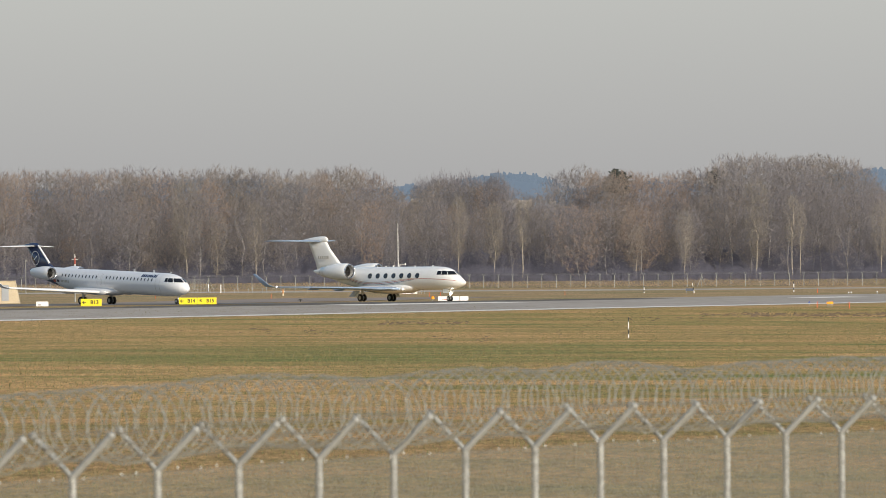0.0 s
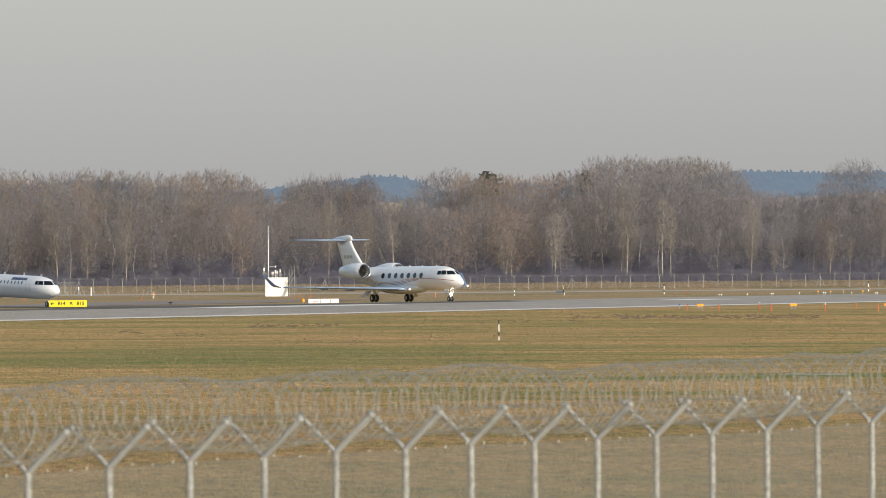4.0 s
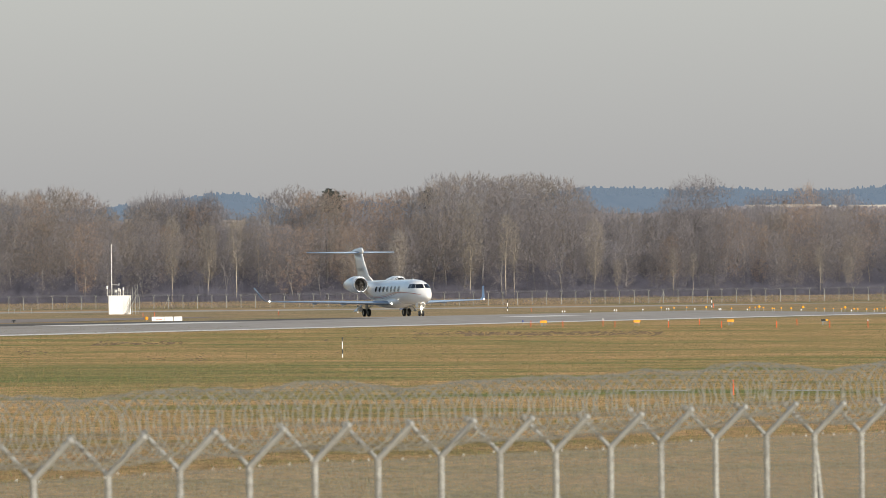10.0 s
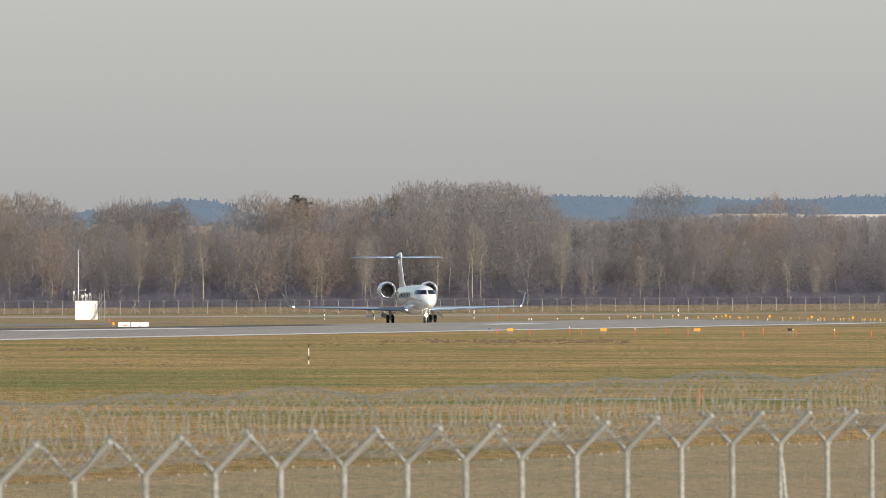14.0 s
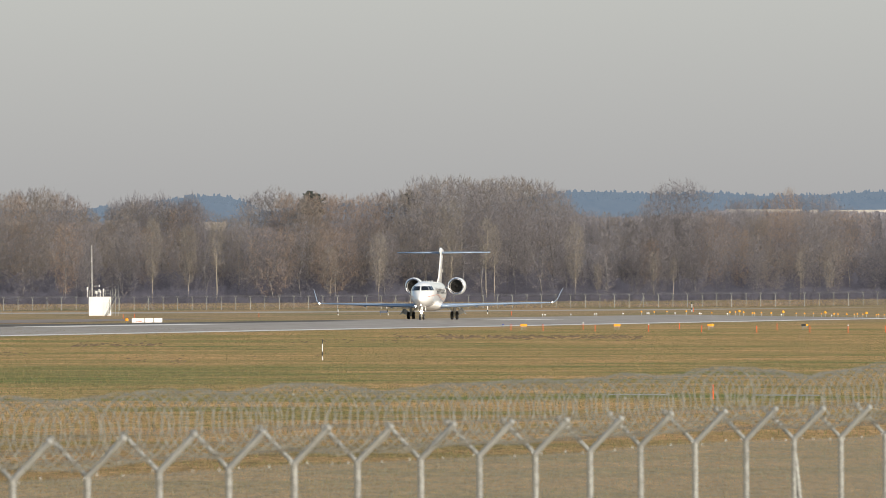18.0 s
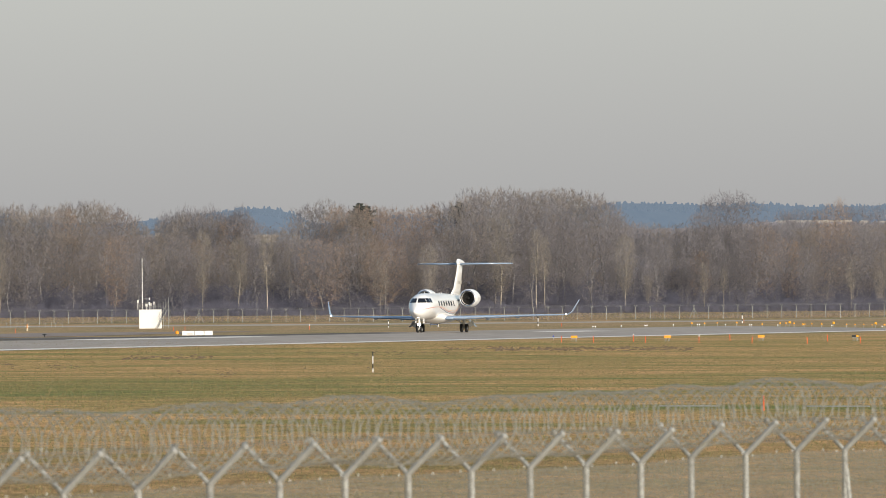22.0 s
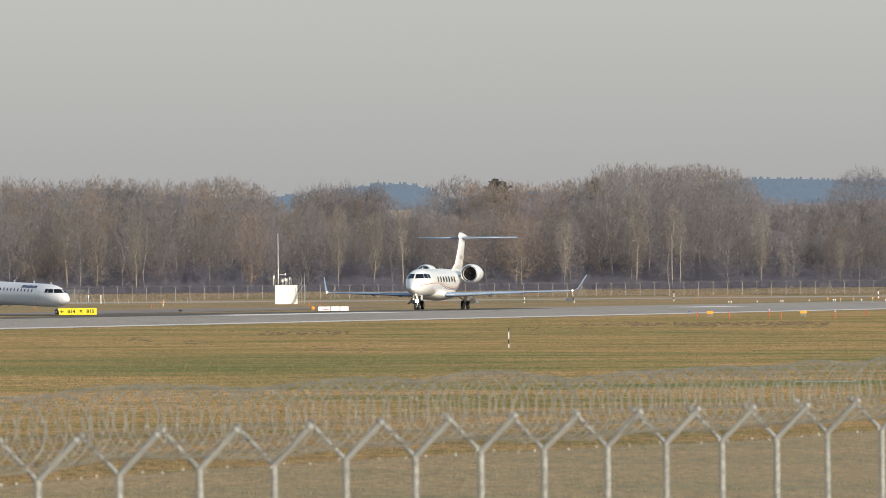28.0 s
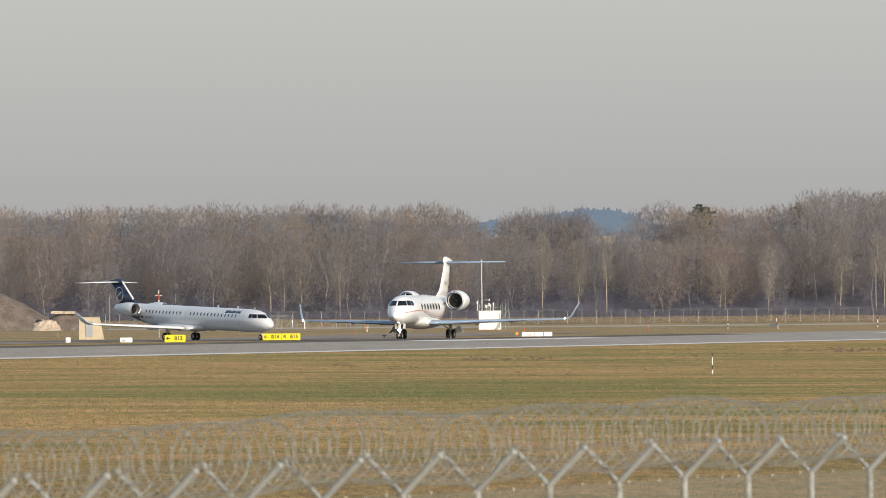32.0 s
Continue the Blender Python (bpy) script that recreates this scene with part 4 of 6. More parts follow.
def marker_boards():
    """The three white sloped boards with an amber lamp beside them."""
    for i, (u, w) in enumerate(((786.0, 1.53), (805.4, 1.12), (821.7, 1.05))):
        t = thing("marker_board", "low white sloped board lying on the grass", "marker", "white boards in a row")
        bm = bmesh.new()
        loft(bm, [[(x, -0.35, 0.02), (x, 0.35, 0.02), (x, 0.30, 0.50), (x, 0.0, 0.58)] for x in (-w / 2, w / 2)])
        bmesh.ops.recalc_face_normals(bm, faces=bm.faces)
        part("board", bm, M_SHED, t)
        for k in (-0.4, 0.4):
            bm = bmesh.new()
            box(bm, (k * w, 0, 0.02), (0.1, 0.8, 0.05))
            part("foot", bm, M_GALV, t)
        if i == 0:
            for k in range(5):
                bm = bmesh.new()
                box(bm, (-0.15 + k * 0.16, -0.29, 0.20), (0.11, 0.02, 0.10))
                part("lettering_bar", bm, M_REDORANGE, t)
        p = stand(u, 1345)
        t.matrix_world = pose(p.x, p.y, p.z)


def field_lamp(u, d, r=0.16, h=0.35, mat=None, label="small amber airfield lamp on a short stem"):
    t = thing("airfield_lamp", label, "lamp", "airfield lamps")
    bm = bmesh.new()
    tube(bm, (0, 0, 0), (0, 0, h), 0.04, n=6)
    part("stem", bm, M_GALV, t)
    bm = bmesh.new()
    tube(bm, (0, 0, h - 0.02), (0, 0, h + r * 0.9), r, r * 1.1, 10)
    tube(bm, (0, 0, h + r * 0.9), (0, 0, h + r * 1.7), r * 1.1, r * 0.5, 10)
    part("head", bm, mat or M_AMBER, t)
    p = stand(u, d)
    t.matrix_world = pose(p.x, p.y, p.z)


def approach_indicator(q, s, dark=False):
    """A box of the slope indicator row, on two pairs of legs."""
    t = thing("slope_indicator", "orange slope indicator light box on pale legs" if not dark else "slope indicator box turned dark side out on pale legs", "light box", "slope indicator row")
    bm = bmesh.new()
    loft(bm, [[(-0.62, y, 0.62), (0.62, y, 0.62), (0.66, y, 1.0), (0.5, y, 1.08), (-0.62, y, 1.04)] for y in (-0.35, 0.35)])
    bmesh.ops.recalc_face_normals(bm, faces=bm.faces)
    part("box", bm, M_ORANGE if not dark else M_BLACK, t)
    bm = bmesh.new()
    box(bm, (0.42, -0.36, 0.84), (0.42, 0.03, 0.3))
    part("lens", bm, M_AMBER, t)
    bm = bmesh.new()
    box(bm, (0, 0, 0.58), (1.1, 0.6, 0.07))
    part("tray", bm, M_GALV, t)
    for x in (-0.42, -0.18, 0.22, 0.42):
        bm = bmesh.new()
        tube(bm, (x, -0.2, -0.05), (x, -0.2, 0.58), 0.045, n=6)
        part("leg", bm, M_GALV, t)
    x, y = from_qs(q, s)
    t.matrix_world = pose(x, y, ground_z(x, y), 0, 0, 0) @ Matrix.Diagonal((0.50, 0.50, 0.52, 1))


def stake(u, d, h=0.62, white=False, r=0.04):
    t = thing("marker_stake", "thin red-orange marker stake in the grass", "stake", "orange stakes")
    bm = bmesh.new()
    tube(bm, (0, 0, -0.05), (0, 0, h), r, r * 0.95, 6)
    part("rod", bm, M_REDORANGE, t)
    if white:
        bm = bmesh.new()
        tube(bm, (0, 0, h), (0, 0, h + 0.12), 0.05, 0.05, 6)
        part("cap", bm, M_SHED, t)
    p = stand(u, d)
    t.matrix_world = pose(p.x, p.y, p.z, 0, random.uniform(-2, 2), 0)


def banded_post(u, d, h, r=0.045):
    t = thing("banded_post", "slender black and white banded post in the grass", "post")
    z = -0.05
    for k, m in ((0.22, M_SHED), (0.22, M_BLACK), (0.34, M_SHED), (0.22, M_BLACK)):
        bm = bmesh.new()
        tube(bm, (0, 0, z), (0, 0, z + k * h), r, r, 8)
        part("band", bm, m, t)
        z += k * h
    p = stand(u, d)
    t.matrix_world = pose(p.x, p.y, p.z)


HUT_D = 1395.0


def holding_point_things():
    t = thing("concrete_hut", "cream concrete hut with one sloping side and grey door", "hut")
    bm = bmesh.new()
    loft(bm, [[(-1.45, y, 0), (1.5, y, 0), (0.95, y, 2.65), (-1.45, y, 2.65)] for y in (0, 2.4)])
    bmesh.ops.recalc_face_normals(bm, faces=bm.faces)
    part("shell", bm, M_CREAM, t)
    bm = bmesh.new()
    box(bm, (-0.25, -0.03, 1.25), (0.85, 0.06, 1.9), 0.02)
    part("door", bm, M_GREYBOX, t, "grey door panel")
    bm = bmesh.new()
    box(bm, (-0.25, 1.2, 2.68), (2.5, 2.5, 0.08), 0.02)
    part("roof_slab", bm, M_CREAM, t)
    p = stand(13, HUT_D)
    t.matrix_world = pose(p.x, p.y, p.z) @ Matrix.Diagonal((HUT_D / 1265, HUT_D / 1265, HUT_D / 1265, 1))
    for u, w, h in ((75, 1.4, 0.52), (-28, 0.55, 0.6)):
        t = thing("ground_box", "small white equipment box on the grass", "box", "white boxes")
        bm = bmesh.new()
        box(bm, (0, 0, h / 2), (w, 0.7, h), 0.05)
        part("body", bm, M_SHED, t)
        bm = bmesh.new()
        box(bm, (-w * 0.2, -0.36, h * 0.35), (w * 0.25, 0.03, h * 0.3))
        part("label_plate", bm, M_GREYBOX, t)
        bm = bmesh.new()
        box(bm, (0, 0, h + 0.02), (w * 0.96, 0.66, 0.04), 0.01)
        part("lid", bm, M_SHED, t)
        p = stand(u, 1225)
        t.matrix_world = pose(p.x, p.y, p.z)
    # earth mound and a smaller heap
    for name, u, d, wide, high, m, label in (("earth_mound", -228, 1700, 18.3, 8.8, M_MOUND, "large heap of bare brown earth"), ("earth_mound", -32, 1691, 5.6, 2.75, M_MOUND, "smaller dark earth heap"), ("gravel_heap", -66, 1684, 2.6, 1.9, M_PALE_EARTH, "pale gravel spill at the foot of the earth heap")):
        bm = bmesh.new()
        rings = []
        for i in range(22):
            k = i / 21
            row = []
            for j in range(48):
                a = 2 * math.pi * j / 48
                r = wide * (1 - k)
                z = high * (1 - (1 - k) ** 1.35) if high > 4 else high * (1 - (1 - k) ** 1.8)
                v = Vector((r * math.cos(a), r * math.sin(a) * 0.8, z))
                v += Vector((noise.noise(v * 0.35), noise.noise(v * 0.35 + Vector((9, 0, 0))), noise.noise(v * 0.5 + Vector((0, 7, 0))))) * (0.35 * min(1, k * 6))
                if m is M_PALE_EARTH:
                    v += Vector((noise.noise(v * 1.7), 0, noise.noise(v * 1.9 + Vector((3, 0, 0))))) * 0.4 * min(1, k * 3)
                row.append(bm.verts.new(v))
            rings.append(row)
        for r0, r1 in zip(rings, rings[1:]):
            for j in range(48):
                bm.faces.new((r0[j], r0[(j + 1) % 48], r1[(j + 1) % 48], r1[j])).smooth = True
        ob = new(name, mesh_of(name, bm, m))
        tagged(ob, label, "mound")
        p = stand(u, d)
        ob.matrix_world = pose(p.x, p.y, p.z - 0.1)
    slab = thing("concrete_slab", "pale flat slabs lying on top of the dark earth heap", "slab")
    top, low = aim(-36, 484.5, 1690), aim(-36, 489.5, 1690)
    for dx, w, dz in ((-1.0, 1.9, 0.0), (0.95, 1.9, -0.06)):
        bm = bmesh.new()
        box(bm, (top.x + dx, top.y, (top.z + low.z) / 2 + dz), (w, 1.6, top.z - low.z), 0.05)
        part("slab", bm, M_PALE_EARTH, slab)
    t = thing("banded_mast", "red and white banded obstruction mast", "mast")
    z = 0.0
    for i in range(7):
        bm = bmesh.new()
        tube(bm, (0, 0, z), (0, 0, z + 0.85), 0.09, n=8)
        part("band", bm, M_RED if i in (4, 6) else (M_SHED if i == 5 else M_GALV), t)
        z += 0.85
    bm = bmesh.new()
    tube(bm, (-0.45, 0, z - 0.2), (0.45, 0, z - 0.2), 0.04, n=6)
    tube(bm, (0, 0, z), (0, 0, z + 0.5), 0.05, n=6)
    part("arm", bm, M_SHED, t)
    p = stand(133, 1420)
    t.matrix_world = pose(p.x, p.y, p.z)
    t = thing("lamp_post", "slim grey lamp post", "lamp post")
    bm = bmesh.new()
    tube(bm, (0, 0, 0), (0, 0, 5.4), 0.07, 0.05, 8)
    part("pole", bm, M_GALV, t)
    bm = bmesh.new()
    box(bm, (0.15, 0, 5.45), (0.5, 0.2, 0.12), 0.03)
    part("lamp_head", bm, M_GALV, t)
    p = stand(46, 1690)
    t.matrix_world = pose(p.x, p.y, p.z)


equipment_shed()
marker_boards()
field_lamp(766, 1345, 0.22, 0.25, M_ORANGE, "orange lamp housing beside the white boards")
for i in range(4):
    approach_indicator(48 + 9.0 * i, 9.6, dark=(i == 3))
banded_post(1112, 590, 1.22, 0.031)
banded_post(1140, 1560, 1.15, 0.07)
banded_post(1405, 1560, 1.6, 0.07)
banded_post(1767, 1560, 1.5, 0.07)
cab = thing("field_cabinet", "low equipment cabinet coloured blue-grey for its shaded face, with a leaning black and white rod", "cabinet")
bm = bmesh.new()
box(bm, (0, 0, 0.52), (1.2, 0.6, 0.38), 0.03)
part("body", bm, M_SLATE, cab)
for lx in (-0.5, 0.5):
    bm = bmesh.new()
    tube(bm, (lx, 0, -0.05), (lx, 0, 0.36), 0.04, n=6)
    part("leg", bm, M_GALV, cab)
for z0, z1, m in ((0.0, 0.5, M_SHED), (0.5, 0.95, M_BLACK), (0.95, 1.5, M_SHED)):
    bm = bmesh.new()
    tube(bm, (0.66 - 0.2 * z0, -0.36, z0), (0.66 - 0.2 * z1, -0.36, z1), 0.04, n=6)
    part("rod_band", bm, m, cab)
p_cab = stand(1221, 1545)
cab.matrix_world = pose(p_cab.x, p_cab.y, p_cab.z)
# amber lamps beyond the far end of the runway, and small pale ones before them
random.seed(11)
for c in (497, 550, 603, 684, 790, 865, 889, 923, 960, 968, 997, 1038, 1142, 1177, 1214, 1248, 1300, 1316, 1353, 1385, 1397, 1420, 1476, 1485, 1510, 1527, 1550, 1590, 1612, 1655, 1690):
    field_lamp(1466 + c / 2.35, 1338 + random.uniform(-8, 8), random.choice((0.08, 0.095, 0.11)), random.uniform(0.28, 0.42))
for c in (905, 1088, 1263, 1435, 1608):
    field_lamp(1466 + c / 2.35, 1338 + 10, 0.165, 0.42, label="large round amber airfield lamp on a stem")
for c in (85, 95, 203, 302, 310, 420, 520, 528, 637, 738, 745, 855, 1080, 1290):
    field_lamp(1466 + c / 2.35, 1338 - 12, 0.08, 0.24, M_SHED, "small pale airfield lamp on a short stem")
for u, d, wht in ((1446, 985, 0), (1503, 975, 0), (1574, 990, 1), (1595, 960, 0), (1690, 950, 1), (1745, 1000, 0), (1784, 940, 0), (1882, 930, 0), (1918, 980, 0), (1976, 930, 0), (2044, 920, 1), (2110, 930, 0), (1447, 1500, 0), (760, 1500, 0), (780, 1510, 0), (1000, 1500, 1), (480, 1480, 0), (1770, 1540, 0), (275, 1500, 0), (-47, 1450, 0)):
    stake(u, d, white=bool(wht))
stake(1804, 385, 0.55, r=0.027)


def field_pipe(u0, u1, d0, d1):
    t = thing("pipe", "thin pale pipe lying in the grass", "pipe", "pipes in the grass")
    bm = bmesh.new()
    pts = [stand(u0 + (u1 - u0) * i / 12, d0 + (d1 - d0) * i / 12) + Vector((0, 0, 0.06)) for i in range(13)]
    for a, b in zip(pts, pts[1:]):
        tube(bm, a, b, 0.022, n=6)
    part("tube", bm, M_GREYBOX, t)


def clods(name, spots, seed):
    """Rows of loose earth clods thrown up in the grass."""
    rnd = random.Random(seed)
    bm = bmesh.new()
    for u0, u1, d, n, r in spots:
        for i in range(n):
            p = stand(rnd.uniform(u0, u1), d + rnd.gauss(0, 0.022 * d))
            k = r * rnd.uniform(0.25, 0.8)
            made = bmesh.ops.create_icosphere(bm, subdivisions=1, radius=k)["verts"]
            for v in made:
                v.co = Vector((v.co.x * 1.6, v.co.y * 1.6, v.co.z * 0.8)) * rnd.uniform(0.75, 1.25) + p
    tagged(new(name, mesh_of(name, bm, M_EARTH)), "dark earth clods and molehills scattered in the grass", "soil", kind="stuff")


field_pipe(1618, 1722, 397.5, 396.4)
field_pipe(1879, 1992, 394.8, 393.6)
clods("soil_clods", ((1330, 1680, 852, 460, 0.16), (1240, 1340, 862, 60, 0.16), (1060, 1260, 800, 30, 0.12), (670, 832, 749, 90, 0.15), (764, 800, 592, 16, 0.09), (835, 868, 594, 22, 0.10), (540, 590, 645, 16, 0.12), (440, 480, 690, 14, 0.12), (940, 1300, 640, 24, 0.08), (-100, 600, 640, 24, 0.09)), 21)


def hooped_barrier(u, d):
    t = thing("wire_barrier", "stacked hoops of barbed wire beside the far fence", "barrier")
    for i in range(7):
        bm = bmesh.new()
        prev = None
        for j in range(13):
            a = math.pi * j / 12
            q = Vector((i * 0.42 + 0.5 * math.cos(a), 0, 1.5 + 0.75 * math.sin(a)))
            if prev is not None:
                tube(bm, prev, q, 0.025, n=5)
            prev = q
        for k in (-0.5, 0.5):
            tube(bm, (i * 0.42 + k, 0, -0.05), (i * 0.42 + k, 0, 1.5), 0.025, n=5)
        part("hoop", bm, M_GALV, t)
    p = stand(u, d)
    t.matrix_world = pose(p.x, p.y, p.z)


hooped_barrier(333, 1740)
holding_point_things()


def low_fence(u0, u1, d):
    """A low run of thin stakes with one wire, before the patrol road."""
    t = thing("low_fence", "low wire fence of thin pale stakes before the patrol road", "fence")
    rnd = random.Random(77)
    tops, u = [], u0
    while u < u1:
        p = stand(u, d)
        h = rnd.uniform(0.7, 0.95)
        bm = bmesh.new()
        tube(bm, p - Vector((0, 0, 0.05)), p + Vector((rnd.uniform(-0.05, 0.05), 0, h)), 0.045, 0.04, 6)
        part("stake", bm, M_GALV, t)
        tops.append(p + Vector((0, 0, h * 0.85)))
        u += rnd.choice((7.0, 11.0, 12.0, 18.0))
    bm = bmesh.new()
    for a, b in zip(tops, tops[1:]):
        tube(bm, a, b, 0.012, n=4, caps=False)
    part("wire", bm, M_GALV, t)


def marker_post(u, d, h, r, label, mats):
    t = thing("marker_post", label, "post")
    z = -0.05
    for k, m in mats:
        bm = bmesh.new()
        tube(bm, (0, 0, z), (0, 0, z + k * h), r, r, 8)
        part("sleeve", bm, m, t)
        z += k * h
    p = stand(u, d)
    t.matrix_world = pose(p.x, p.y, p.z)


def hydrant(u, d):
    t = thing("hydrant", "small orange and white hydrant beside the patrol road", "hydrant")
    bm = bmesh.new()
    tube(bm, (0, 0, -0.05), (0, 0, 0.35), 0.16, 0.13, 10)
    part("base", bm, M_CREAM, t)
    bm = bmesh.new()
    tube(bm, (0, 0, 0.35), (0, 0, 0.88), 0.12, 0.11, 10)
    tube(bm, (0, 0, 0.88), (0, 0, 1.0), 0.11, 0.04, 10)
    part("barrel", bm, M_DULL_ORANGE, t)
    for k in (-1, 1):
        bm = bmesh.new()
        tube(bm, (k * 0.08, 0, 0.62), (k * 0.27, 0, 0.62), 0.07, n=8)
        part("outlet", bm, M_STRUT, t)
    p = stand(u, d)
    t.matrix_world = pose(p.x, p.y, p.z)


def ground_light(u, d):
    t = thing("ground_light", "low dark hooded lamp standing in the grass", "lamp")
    bm = bmesh.new()
    tube(bm, (0, 0, -0.03), (0, 0, 0.26), 0.06, n=8)
    part("stem", bm, M_BLACK, t)
    bm = bmesh.new()
    tube(bm, (0, 0, 0.22), (0, 0, 0.30), 0.33, 0.30, 12)
    tube(bm, (0, 0, 0.30), (0, 0, 0.38), 0.28, 0.12, 12)
    part("hood", bm, M_BLACK, t)
    p = stand(u, d)
    t.matrix_world = pose(p.x, p.y, p.z)


low_fence(338, 570, 1772)
marker_post(391, 1768, 1.5, 0.09, "white marker post before the far fence", ((0.75, M_SHED), (0.25, M_SHED)))
marker_post(369, 1790, 1.3, 0.11, "short white and grey post by the wire barrier", ((0.6, M_GREYBOX), (0.4, M_SHED)))
hydrant(501, 1567)
ground_light(531.5, 1345)
field_lamp(1432, 1052, 0.07, 0.28, M_BLUE, "small blue lamp at the runway's edge")


# ---- standing grass ----
def blades(name, y0, y1, u0, u1, n, h, w, seed, label, mat):
    """Loose upright blades over a stretch of the field, denser towards the camera."""
    rnd = random.Random(seed)
    vs, fs = [], []
    for i in range(n):
        f = rnd.random() ** 1.25
        y = y0 + (y1 - y0) * f
        x = (rnd.uniform(u0, u1) - 784) / F * y
        z = ground_z(x, y) - 0.01
        k = len(vs)
        a = rnd.uniform(0, 6.283)
        hh = h * rnd.uniform(0.4, 1.3) * (0.7 + 0.6 * noise.noise(Vector((x * 0.5, y * 0.12, 0))) + 0.3)
        d = Vector((math.cos(a), math.sin(a), 0)) * w * (0.7 + 0.6 * f)
        t = Vector((rnd.uniform(-0.5, 0.5), rnd.uniform(-0.5, 0.5), 1)) * hh
        c = Vector((x, y, z))
        vs += [c - d, c + d, c + t]
        fs.append((k, k + 1, k + 2))
    tagged(new(name, mesh_from(name, vs, fs, mat)), label, "grass", kind="stuff")


def mesh_from(name, vs, fs, mat):
    me = bpy.data.meshes.new(name)
    me.from_pydata([tuple(v) for v in vs], [], fs)
    me.materials.append(mat)
    return me


blades("near_grass", 150, 430, -260, 2300, 80000, 0.10, 0.012, 31, "rough winter grass in green and straw behind the fence", M_BLADE)
blades("dry_stalks", 150, 430, -260, 2300, 8000, 0.10, 0.010, 33, "dry stalks standing in the rough grass", M_BLADE)
blades("field_grass", 430, 1000, -260, 2300, 130000, 0.075, 0.024, 35, "short winter grass tufts out on the airfield", M_BLADE)


# ---- far fence ----
def far_fence():
    fence = thing("perimeter_fence", "tall galvanised mesh fence with barbed top before the woods", "fence")
    pts = []
    for i in range(110):
        x = 44.0 + (i - 63) * 2.47
        y = 1800 - 0.10 * x
        pts.append(Vector((x, y, ground_z(x, y))))
    bm = bmesh.new()
    tube(bm, (0, 0, -0.05), (0, 0, 2.05), 0.055, 0.05, 6)
    tube(bm, (0, 0, 2.05), (0.22, 0, 2.42), 0.035, n=5)
    tube(bm, (0, 0, 2.05), (-0.22, 0, 2.42), 0.035, n=5)
    me = mesh_of("post", bm, M_GALV)
    for i, p in enumerate(pts):
        ob = new("post", me)
        ob.parent, ob.location = fence, p
        if i % 17 == 12:
            bm = bmesh.new()
            for k in (-0.8, 0.8):
                tube(bm, p + Vector((k, 0, 0)), p + Vector((0, 0, 1.9)), 0.035, n=5)
            part("brace", bm, M_GALV, fence)
    bm = bmesh.new()
    for a, b in zip(pts, pts[1:]):
        for k in range(10):
            f = k / 10
            for g in (0.25, -0.25):
                p0 = a.lerp(b, f)
                p1 = a.lerp(b, min(1.0, max(0.0, f + g * 3)))
                tube(bm, p0 + Vector((0, 0, 0.05)), p1 + Vector((0, 0, 2.0)), 0.0085, n=3, caps=False)
        for h in (0.1, 1.0, 2.0):
            tube(bm, a + Vector((0, 0, h)), b + Vector((0, 0, h)), 0.012, n=3, caps=False)
    ob = part("wire_mesh", bm, M_FARWIRE, fence)
    bm = bmesh.new()
    for a, b in zip(pts, pts[1:]):
        for k in range(9):
            c = a.lerp(b, k / 9) + Vector((0, 0, 2.32))
            prev = None
            for j in range(7):
                t = 2 * math.pi * j / 6
                q = c + Vector((0.14 * j / 6, 0.0, 0)) + Vector((0.16 * math.cos(t), 0.1 * math.sin(t), 0.2 * math.sin(t)))
                if prev is not None:
                    tube(bm, prev, q, 0.02, n=3, caps=False)
                prev = q
    part("barbed_coil", bm, M_FARWIRE, fence)
    road = bmesh.new()
    rows = []
    for i in range(240):
        x = -300 + i * 3
        rows.append([road.verts.new((x, k - 0.10 * x, ground_z(x, k - 0.10 * x) + 0.05)) for k in (1778.6, 1779.2, 1782, 1785)])
    for r0, r1 in zip(rows, rows[1:]):
        for k in range(3):
            road.faces.new((r0[k], r1[k], r1[k + 1], r0[k + 1]))
    tagged(new("perimeter_road", mesh_of("perimeter_road", road, M_PATROL)), "narrow pale patrol road along the far fence", "road", kind="structure")


far_fence()


def bank_scrub():
    """Dry stalks and low scrub on the bank between the far fence and the wood."""
    rnd = random.Random(41)
    vs, fs = [], []
    for i in range(16000):
        x = rnd.uniform(-125, 175)
        y = 1803 + 52 * rnd.random() ** 0.7 - 0.10 * x
        h = rnd.uniform(0.15, 0.55) * (0.8 + 0.8 * noise.noise(Vector((x * 0.09, y * 0.05, 0))))
        if h < 0.1:
            continue
        p = Vector((x, y, ground_z(x, y) - 0.03))
        k = len(vs)
        w = rnd.uniform(0.03, 0.09)
        vs += [p - Vector((w, 0, 0)), p + Vector((w, rnd.uniform(-0.05, 0.05), 0)), p + Vector((rnd.uniform(-0.2, 0.2), 0, h))]
        fs.append((k, k + 1, k + 2))
    tagged(new("bank_scrub", mesh_from("bank_scrub", vs, fs, M_SCRUB)), "dry brown scrub on the bank before the wood", "scrub", kind="stuff")


bank_scrub()


